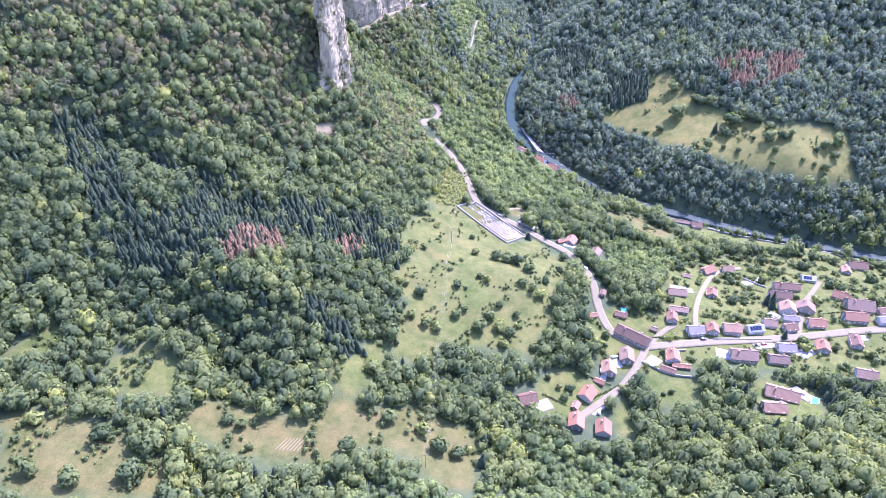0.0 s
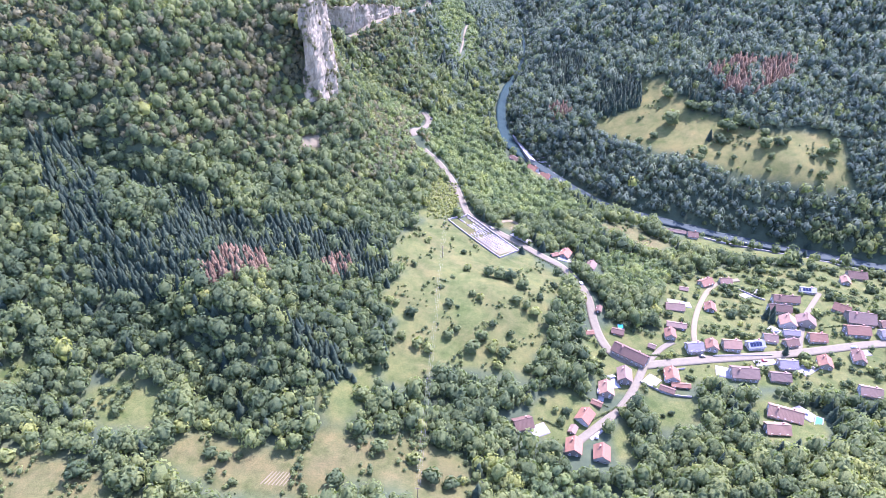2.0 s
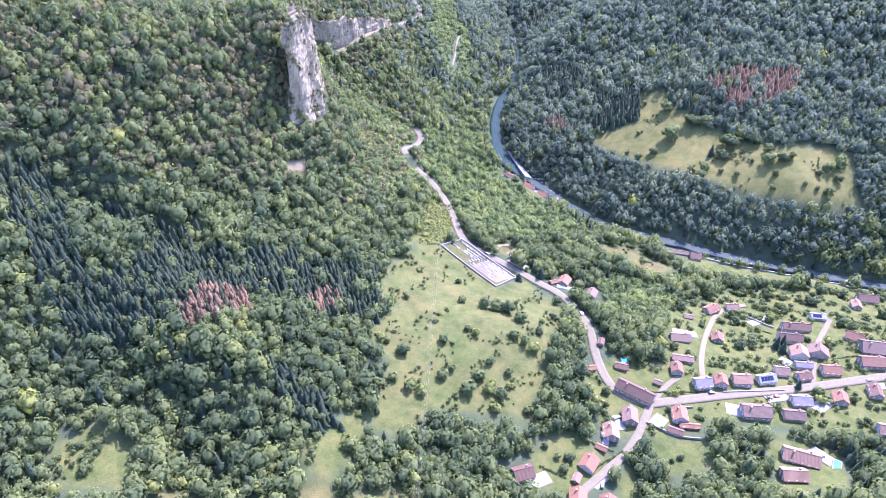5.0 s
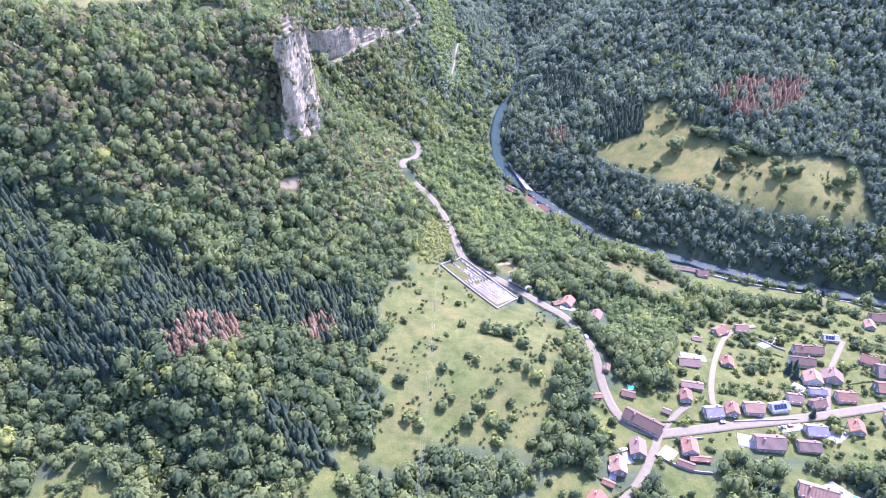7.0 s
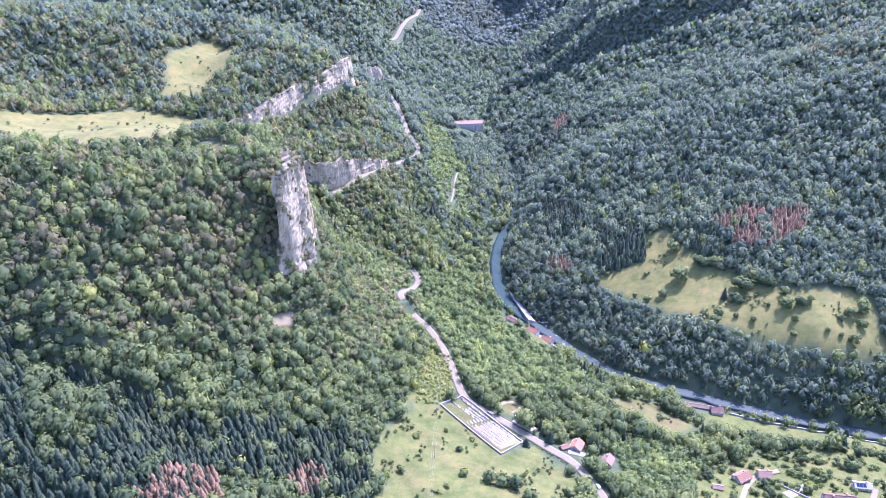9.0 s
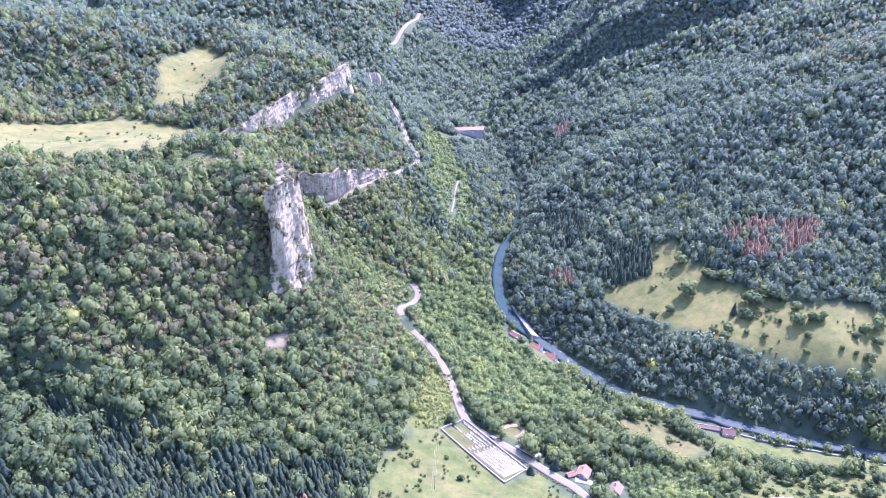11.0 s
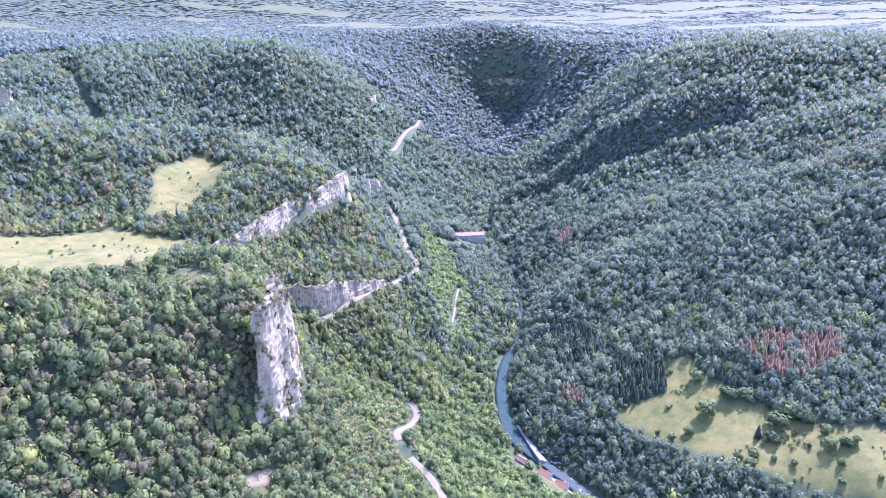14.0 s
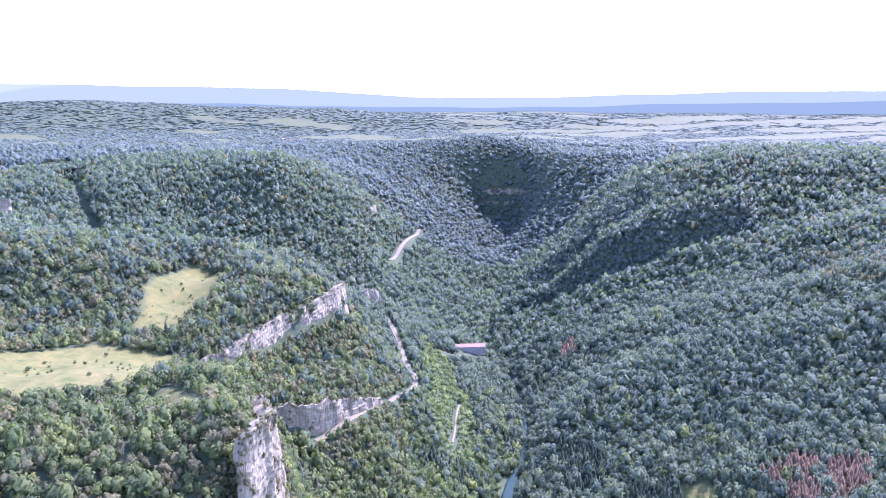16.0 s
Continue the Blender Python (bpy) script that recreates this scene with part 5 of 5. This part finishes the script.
# limestone boulders in the shallow river below the weir
for i in range(60):
    t = rng.random()
    x, y = (108 + 30 * t + rng.uniform(2, 8), 735 - 62 * t + rng.uniform(-4, 8)) if i < 34 else (285 + 100 * t, 570 - 38 * t + rng.uniform(-5, 6))
    v, f = ICO1
    s = rng.uniform(0.5, 1.4)
    r = np.random.RandomState(i)
    ob = put_mesh("boulder", v * r.uniform(0.7, 1.2, v.shape) * s * np.array([1.3, 1.0, 0.7]), f, STONE, False)
    ob.matrix_world = pose(x, y, z_at(x, y) + 0.3 * s + 1.0, 0, 0, rng.uniform(0, 360))
    tagged(ob, "pale limestone boulder in the river bed", "boulder", "boulders in the river")

# crop rows in the low meadow
for i in range(7):
    tagged(ribbon("crop_row", [(-88 + i * 1.9, 241 - i * 0.1), (-83 + i * 1.8, 249)], 0.5, TRACK_MAT, 0.25, across=3), "straight dry row of a small kitchen field", "crop row", kind="stuff")


# ---------------------------------------------------------------- cars
def car(colour_mat, label):
    base = new("car")
    tagged(base, label, "car")
    bm = bmesh.new()
    prof = [(-2.1, 0.35), (2.1, 0.35), (2.15, 0.75), (1.95, 0.95), (0.95, 1.02), (0.35, 1.5), (-1.2, 1.52), (-1.95, 1.0), (-2.15, 0.9)]
    a = [bm.verts.new((px, -0.86, pz)) for px, pz in prof]
    b = [bm.verts.new((px, 0.86, pz)) for px, pz in prof]
    bm.faces.new(a)
    bm.faces.new(b[::-1])
    for i in range(len(prof)):
        bm.faces.new((a[i], b[i], b[(i + 1) % len(prof)], a[(i + 1) % len(prof)]))
    bmesh.ops.recalc_face_normals(bm, faces=bm.faces)
    bmesh.ops.bevel(bm, geom=bm.edges[:], offset=0.06, segments=1, affect="EDGES")
    body = part("body", bm, colour_mat, base)
    for lo, hi, tilt in (((-0.05, -0.75, -0.38), (0.02, 0.75, 0.38), pose(0.66, 0, 1.27, 0, 50)), ((-0.05, -0.75, -0.4), (0.02, 0.75, 0.4), pose(-1.62, 0, 1.27, 0, -55))):
        bm = bmesh.new()
        box(bm, lo, hi, tilt)
        part("windscreen", bm, GLASS, body)
    for s in (-1, 1):
        bm = bmesh.new()
        box(bm, (-1.4, s * 0.86, 1.05), (0.5, s * 0.88, 1.4))
        part("side_window", bm, GLASS, body)
    for wx in (-1.3, 1.35):
        for s in (-1, 1):
            bm = bmesh.new()
            bmesh.ops.create_cone(bm, cap_ends=True, segments=12, radius1=0.33, radius2=0.33, depth=0.22, matrix=pose(wx, s * 0.8, 0.33, 90))
            part("wheel", bm, TYRE, base)
    return base


TYRE = plain("rubber tyre", (0.03, 0.03, 0.03), 0.8)
PAINT = {}
for name, c in (("white", (0.75, 0.75, 0.75)), ("dark grey", (0.06, 0.065, 0.07)), ("silver", (0.45, 0.46, 0.48)), ("red", (0.4, 0.05, 0.04)), ("blue", (0.06, 0.10, 0.25))):
    PAINT[name] = plain(name + " car paint", c, 0.3, 0.05)
for x, y, ang, colour in ((52, 517, -40, "dark grey"), (72, 515, -42, "white"), (1, 737, 60, "dark grey"), (116, 440, 100, "white"), (113, 449, 115, "dark grey"), (107, 300, 100, "white"), (100, 293, 80, "silver"), (303, 379, 8, "white"), (108, 329, 80, "silver"),
                          (120, 343, 20, "white"), (188, 365, 5, "dark grey"), (252, 402, 30, "white"), (256, 399, 30, "silver"), (64, 850, 70, "dark grey"), (120, 682, -40, "white"), (232, 364, 8, "red"), (262, 362, 40, "blue"), (237, 312, 60, "silver")):
    c = car(PAINT[colour], colour + " car parked beside the road")
    c.matrix_world = pose(x, y, z_at(x, y) + 0.35, 0, 0, ang)

# the swimming pool of the villa and the small green pool in a garden
for x, y, l, w, ang in ((240, 303, 8, 4, 60), (138, 396, 4, 4, 0)):
    pool = new("swimming_pool")
    pool.matrix_world = pose(x, y, z_at(x, y) + 0.3, 0, 0, ang)
    tagged(pool, "small turquoise garden swimming pool with a pale rim", "pool")
    bm = bmesh.new()
    for lo, hi in (((-l / 2 - 0.5, -w / 2 - 0.5, -1.5), (l / 2 + 0.5, -w / 2, 0.3)), ((-l / 2 - 0.5, w / 2, -1.5), (l / 2 + 0.5, w / 2 + 0.5, 0.3)), ((-l / 2 - 0.5, -w / 2, -1.5), (-l / 2, w / 2, 0.3)), ((l / 2, -w / 2, -1.5), (l / 2 + 0.5, w / 2, 0.3))):
        box(bm, lo, hi)
    part("rim", bm, CONCRETE, pool)
    bm = bmesh.new()
    box(bm, (-l / 2, -w / 2, -1.4), (l / 2, w / 2, 0.15))
    part("water", bm, water_material("pool water", (0.05, 0.45, 0.48), 0.08, 0), pool)

# power line over the meadow
CABLE = plain("bare aluminium cable", (0.30, 0.30, 0.30), 0.6, 0.05, metal=0.3)
POLES = [(-7, 236), (9, 452), (18, 585)]
for x, y in POLES:
    bm = bmesh.new()
    bmesh.ops.create_cone(bm, cap_ends=True, segments=8, radius1=0.18, radius2=0.11, depth=12, matrix=pose(0, 0, 5))
    pole = new("power_pole")
    pole.matrix_world = pose(x, y, z_at(x, y), 0, 0, 4)
    tagged(pole, "wooden power line pole with a crossarm", "pole")
    part("mast", bm, BARK, pole)
    bm = bmesh.new()
    box(bm, (-1.3, -0.08, 10.4), (1.3, 0.08, 10.6))
    part("crossarm", bm, BARK, pole)
for k in (-1, 0, 1):
    for (ax, ay), (bx, by) in zip(POLES[:-1], POLES[1:]):
        cu = bpy.data.curves.new("power_cable", "CURVE")
        cu.dimensions, cu.bevel_depth, cu.bevel_resolution = "3D", 0.016, 1
        sp = cu.splines.new("POLY")
        sp.points.add(16)
        za, zb = z_at(ax, ay) + 10.7, z_at(bx, by) + 10.7
        for i in range(17):
            t = i / 16
            sp.points[i].co = (ax + (bx - ax) * t + k * 1.2, ay + (by - ay) * t, za + (zb - za) * t - 6.0 * 4 * t * (1 - t) * 0.35, 1)
        cu.materials.append(CABLE)
        tagged(new("power_cable", cu), "thin sagging power cable over the meadow", "cable")

# ---------------------------------------------------------------- single trees, bushes and hedges
def tree_kind(seed, tone, mat=None):
    """A single broadleaf tree, about 9 m wide and 10 m high: trunk with limbs, and a crown of clumps."""
    r = np.random.RandomState(seed)
    base = new("tree")
    bm = bmesh.new()
    bmesh.ops.create_cone(bm, cap_ends=True, segments=7, radius1=0.3, radius2=0.14, depth=5.6, matrix=pose(0, 0, 1.9))
    for k in range(4):
        a = k * 90 + r.uniform(-20, 20)
        m = pose(0, 0, 2.7, 0, 0, a) @ pose(0, 0, 0, 42) @ pose(0, 0, 1.4)
        bmesh.ops.create_cone(bm, cap_ends=True, segments=5, radius1=0.13, radius2=0.05, depth=2.9, matrix=m)
    part("trunk", bm, BARK, base)
    vs, fs, ts, ns, n = [], [], [], [], 0
    for k in range(8):
        tv, tf, tt, tn = crown_template(seed * 11 + k, OCTA, 34, 4, 0.19)
        a, rad = r.uniform(0, 6.28), (0.0 if k == 0 else r.uniform(0.14, 0.27))
        s = 0.62 if k == 0 else r.uniform(0.34, 0.5)
        c = np.array([math.cos(a) * rad, math.sin(a) * rad, 0.0 + (0.28 if k == 0 else r.uniform(0.02, 0.46))])
        vs.append(tv * s + c)
        ts.append(tt)
        ns.append(tn + 0.9 * (tv * s + c - np.array([0, 0, 0.45])))
        fs.append(tf + n)
        n += len(tv)
    ob = put_mesh("crown", np.concatenate(vs) * 9, np.concatenate(fs), mat or LEAVES, True)
    ns = np.concatenate(ns)
    ob.data.normals_split_custom_set_from_vertices(ns / np.linalg.norm(ns, axis=1)[:, None])
    set_tone(ob, "tone", np.clip(tone + np.concatenate(ts), 0, 1))
    ob.parent = base
    return base


def conifer_kind(seed):
    base = new("spruce_tree")
    bm = bmesh.new()
    bmesh.ops.create_cone(bm, cap_ends=True, segments=6, radius1=0.25, radius2=0.08, depth=9, matrix=pose(0, 0, 3.8))
    part("trunk", bm, BARK, base)
    tv, tf, tt, tn = spruce_template(seed, 9, 12)
    ob = put_mesh("crown", tv * np.array([20, 20, 10]), tf, NEEDLES)
    set_tone(ob, "tone", np.clip(0.5 + tt, 0, 1))
    ob.parent = base
    return base


KINDS = [tree_kind(60 + i, t) for i, t in enumerate((0.15, 0.3, 0.45, 0.55, 0.7, 0.85))]
SPRUCE_KIND = conifer_kind(3)
WORDS_TONE = ("dark green", "dark green", "mid-green", "mid-green", "light green", "yellow-green")
used = set()


def set_tree(kind, x, y, wide, tall, label, group):
    wide, tall = wide / 9, tall / 9
    m = pose(x, y, z_at(x, y) - 0.1 - 1.2 * tall, 0, 0, rng.uniform(0, 360)) @ Matrix.Diagonal((wide, wide, tall, 1))
    if kind in used:
        ob = copy_thing(kind, m @ Matrix.Diagonal((1 / kind.scale[0], 1 / kind.scale[1], 1 / kind.scale[2], 1)))
    else:
        ob, kind.matrix_world = kind, m
        used.add(kind)
    return tagged(ob, label, "tree", group)


MEADOW_TREES_A = [(-13, 378, 11), (13, 389, 9), (51, 430, 13), (60, 427, 14), (43, 433, 11), (67, 416, 12), (28, 438, 9), (-2, 474, 8), (18, 486, 5), (26, 465, 6), (-12, 434, 7), (-21, 428, 6), (-24, 386, 7), (-28, 388, 8), (30, 402, 7),
                  (35, 397, 8), (60, 396, 10), (67, 392, 10), (72, 387, 11), (78, 404, 8), (42, 373, 8), (34, 361, 11), (41, 354, 11), (27, 352, 13), (47, 350, 10), (11, 361, 9)]
MEADOW_TREES_B = [(18, 367, 7), (-19, 355, 9), (-9, 351, 11), (-2, 348, 9), (-29, 348, 11), (-34, 334, 9), (-38, 326, 6), (-28, 330, 5), (54, 367, 7), (53, 357, 6), (43, 339, 9), (63, 340, 8), (70, 337, 10), (82, 354, 13), (78, 361, 7), (92, 404, 10),
                  (96, 395, 11), (93, 379, 12), (98, 365, 11), (92, 427, 8)]
PASTURE_TREES = [(263, 750, 18), (259, 713, 22), (286, 724, 20), (297, 720, 17), (225, 696, 11), (239, 697, 11), (299, 668, 16), (312, 683, 24), (324, 691, 17), (332, 679, 19), (279, 658, 13), (274, 650, 13), (337, 650, 16), (350, 647, 15), (343, 665, 14), (339, 633, 9), (401, 636, 19),
                 (389, 632, 14), (378, 626, 9), (380, 606, 12), (334, 620, 8), (307, 644, 8), (294, 651, 7), (245, 768, 7), (231, 729, 6), (216, 707, 7), (325, 655, 6), (371, 611, 6), (360, 615, 6), (394, 621, 11), (267, 659, 11), (360, 650, 11), (196, 744, 7)]
LOW_TREES = [(-28, 266, 12), (-42, 303, 13), (-58, 303, 8), (-229, 323, 15), (-143, 295, 9), (-191, 283, 7), (-148, 290, 12), (-173, 281, 10), (-149, 233, 17), (-176, 237, 14), (-154, 215, 15), (-215, 246, 12), (-117, 256, 9), (-108, 254, 9), (-102, 256, 5),
             (-66, 239, 6), (-50, 243, 12), (1, 250, 13), (11, 248, 11), (-9, 261, 11), (4, 277, 11), (-202, 214, 13), (-181, 209, 13), (-123, 233, 11), (-149, 261, 10)]
GARDEN_TREES = [(79, 302, 7), (84, 309, 8), (77, 310, 6), (97, 323, 6), (70, 316, 5), (151, 312, 5), (145, 310, 4), (151, 299, 6), (120, 312, 9), (126, 317, 8)]
for plan, group, text in ((MEADOW_TREES_A + MEADOW_TREES_B, "trees on the slope meadow", "broadleaf tree standing on the dry slope meadow"), (PASTURE_TREES, "trees on the pasture", "broadleaf tree on the pale pasture above the river"),
                          (LOW_TREES, "trees in the low meadow", "broadleaf tree among the dry low meadows"), (GARDEN_TREES, "fruit trees in gardens", "small round fruit tree on a garden lawn")):
    for x, y, w in plan:
        k = rng.randrange(4 if plan is PASTURE_TREES else 6)
        set_tree(KINDS[k], x, y, w * 1.05, w * rng.uniform(0.75, 0.95), WORDS_TONE[k] + " " + text, group)
for x, y, w, h in ((292, 677, 10, 13), (186, 330, 10, 12), (192, 322, 9, 11), (204, 333, 9, 10), (262, 421, 9, 12), (256, 418, 9, 13), (258, 412, 9, 12), (250, 372, 7, 9)):
    set_tree(SPRUCE_KIND, x, y, w, h, "dark green spruce standing alone in the grass", "single spruces")

# trees and bushes between the houses
placed = 0
for _ in range(3000):
    x, y = rng.uniform(104, 420), rng.uniform(328, 520)
    p, q = np.array([x]), np.array([y])
    if not (inside(p, q, VILLAGE_GROUND)[0] or inside(p, q, RIVER_GARDENS)[0]) or min(off_line(p, q, l)[0] - w / 2 for l, w in ROADS) < 3.2:
        continue
    w = rng.choice((4, 5, 6, 7, 8, 9, 10, 11))
    if any(math.hypot(x - h[0], y - h[1]) < 0.55 * max(h[2], h[3]) + w / 2 + 0.5 for h in PLOTS):
        continue
    # keep the lawns open
    if wave(p, q, 40, 55)[0] < -0.35 + 0.02 * w:
        continue
    k = rng.randrange(6)
    set_tree(KINDS[k], x, y, w, w * rng.uniform(0.75, 1.05), WORDS_TONE[k] + " garden tree between the village houses", "garden trees")
    placed += 1
    if placed >= 175:
        break


def bushes(name, pts, low, high, label, seed, mat=None, templates=None, bright=0.45):
    pts = np.array(pts)
    r = np.random.RandomState(seed)
    w = r.uniform(low, high, len(pts))
    tagged(plant(name, templates or BROAD_SLIM, pts[:, 0], pts[:, 1], w, w * r.uniform(0.7, 1.0, len(pts)), np.clip(r.normal(bright, 0.2, len(pts)), 0, 1), mat or LEAVES, seed, 0.2), label, "bushes", kind="stuff")


def line_points(line, gap, spread, seed):
    r = np.random.RandomState(seed)
    p = resample(line, gap)[:, :2]
    return p + r.uniform(-spread, spread, p.shape)


r = np.random.RandomState(77)
pts = r.uniform((-60, 300), (110, 520), (2600, 2))
m = inside(pts[:, 0], pts[:, 1], MEADOW_CENTRE) & (wave(pts[:, 0], pts[:, 1], 30, 61) > 0.36)
bushes("meadow_bush", pts[m], 1.2, 3.6, "low green bushes dotted over the slope meadow", 78)
pts = r.uniform((-260, 195), (40, 340), (2600, 2))
m = np.zeros(len(pts), bool)
for poly in (MEADOW_LOW, MEADOW_LOW_WEST, GLADE_WEST, GLADE_MID, GLADE_EDGE):
    m |= inside(pts[:, 0], pts[:, 1], poly)
m &= wave(pts[:, 0], pts[:, 1], 40, 62) > 0.15
bushes("meadow_bush", pts[m], 1.5, 5.0, "low green bushes in the dry low meadows", 79)
pts = r.uniform((185, 595), (425, 790), (1500, 2))
m = inside(pts[:, 0], pts[:, 1], MEADOW_EAST) & (wave(pts[:, 0], pts[:, 1], 50, 63) > 0.5)
bushes("pasture_bush", pts[m], 1.5, 4.0, "small bushes on the pale pasture", 80)
pts = r.uniform((-3, 515), (30, 606), (700, 2))
bushes("young_growth", pts[inside(pts[:, 0], pts[:, 1], YOUNG_GROWTH)], 1.6, 3.2, "bright green young growth under the power line", 81, bright=0.95)
bushes("shelf_bush", np.concatenate([r.uniform((-380, 690), (-215, 810), (45, 2)), r.uniform((-285, 870), (-240, 1020), (22, 2))]), 1.5, 4.5, "small bushes on the plateau meadow", 82)
pts = r.uniform((150, 515), (230, 585), (300, 2))
m = inside(pts[:, 0], pts[:, 1], FIELD_BANK) & (wave(pts[:, 0], pts[:, 1], 25, 64) > 0.4)
bushes("field_bush", pts[m], 1.5, 5.0, "bushes in the small dry field", 83)
pts = r.uniform((104, 328), (415, 520), (3000, 2))
m = (inside(pts[:, 0], pts[:, 1], VILLAGE_GROUND) | inside(pts[:, 0], pts[:, 1], RIVER_GARDENS)) & (wave(pts[:, 0], pts[:, 1], 30, 65) > -0.05)
for line, wide in ROADS:
    m &= off_line(pts[:, 0], pts[:, 1], line) > wide / 2 + 1.5
for hx, hy, hl, hw, *rest in PLOTS:
    m &= np.hypot(pts[:, 0] - hx, pts[:, 1] - hy) > 0.55 * max(hl, hw) + 1.5
bushes("garden_bush", pts[m], 1.2, 6.0, "garden bushes and vegetable beds between the houses", 84)
for i, (line, gap) in enumerate((([(66, 303), (80, 297)], 1.2), ([(88, 331), (100, 322), (112, 318)], 1.1), ([(98, 305), (118, 318)], 0.9), ([(203, 298), (197, 312), (200, 322)], 1.1), ([(149, 366), (165, 366), (180, 366)], 1.0), ([(184, 384), (190, 370)], 1.2),
                                 ([(74, 490), (92, 474), (104, 461)], 2.4), ([(240, 455), (262, 438)], 1.2), ([(290, 402), (310, 404)], 1.3))):
    bushes("hedge", line_points(line, gap, 0.25, 90 + i), 1.3, 2.2, "clipped green garden hedge", 190 + i)
# orchard saplings in rows
bushes("sapling_row", np.concatenate([line_points([(-16, 395), (-3, 392)], 3.2, 0.2, 71), line_points([(-15, 389), (-3, 387)], 3.2, 0.2, 72), line_points([(31, 393), (56, 390)], 3.4, 0.2, 73)]), 1.6, 2.3, "young fruit trees planted in rows", 85)

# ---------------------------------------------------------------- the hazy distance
# the haze over the far hills is painted as a glow of the sheets
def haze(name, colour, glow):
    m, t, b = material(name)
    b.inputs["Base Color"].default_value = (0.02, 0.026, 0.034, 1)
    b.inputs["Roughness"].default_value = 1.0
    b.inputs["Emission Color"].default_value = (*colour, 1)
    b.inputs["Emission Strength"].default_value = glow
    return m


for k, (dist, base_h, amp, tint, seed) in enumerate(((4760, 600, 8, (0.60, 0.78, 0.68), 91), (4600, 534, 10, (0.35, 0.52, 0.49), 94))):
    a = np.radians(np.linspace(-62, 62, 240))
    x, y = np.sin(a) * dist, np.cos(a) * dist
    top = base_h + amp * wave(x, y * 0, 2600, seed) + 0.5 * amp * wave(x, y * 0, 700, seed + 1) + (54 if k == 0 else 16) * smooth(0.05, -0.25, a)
    v = np.concatenate([np.c_[x, y, np.full(240, 250.0)], np.c_[x, y, top], np.c_[x * 1.03, y * 1.03, top - 30]])
    i = np.arange(239)
    f = np.concatenate([np.stack([i, i + 1, i + 241, i + 240], 1), np.stack([i + 240, i + 241, i + 481, i + 480], 1)])
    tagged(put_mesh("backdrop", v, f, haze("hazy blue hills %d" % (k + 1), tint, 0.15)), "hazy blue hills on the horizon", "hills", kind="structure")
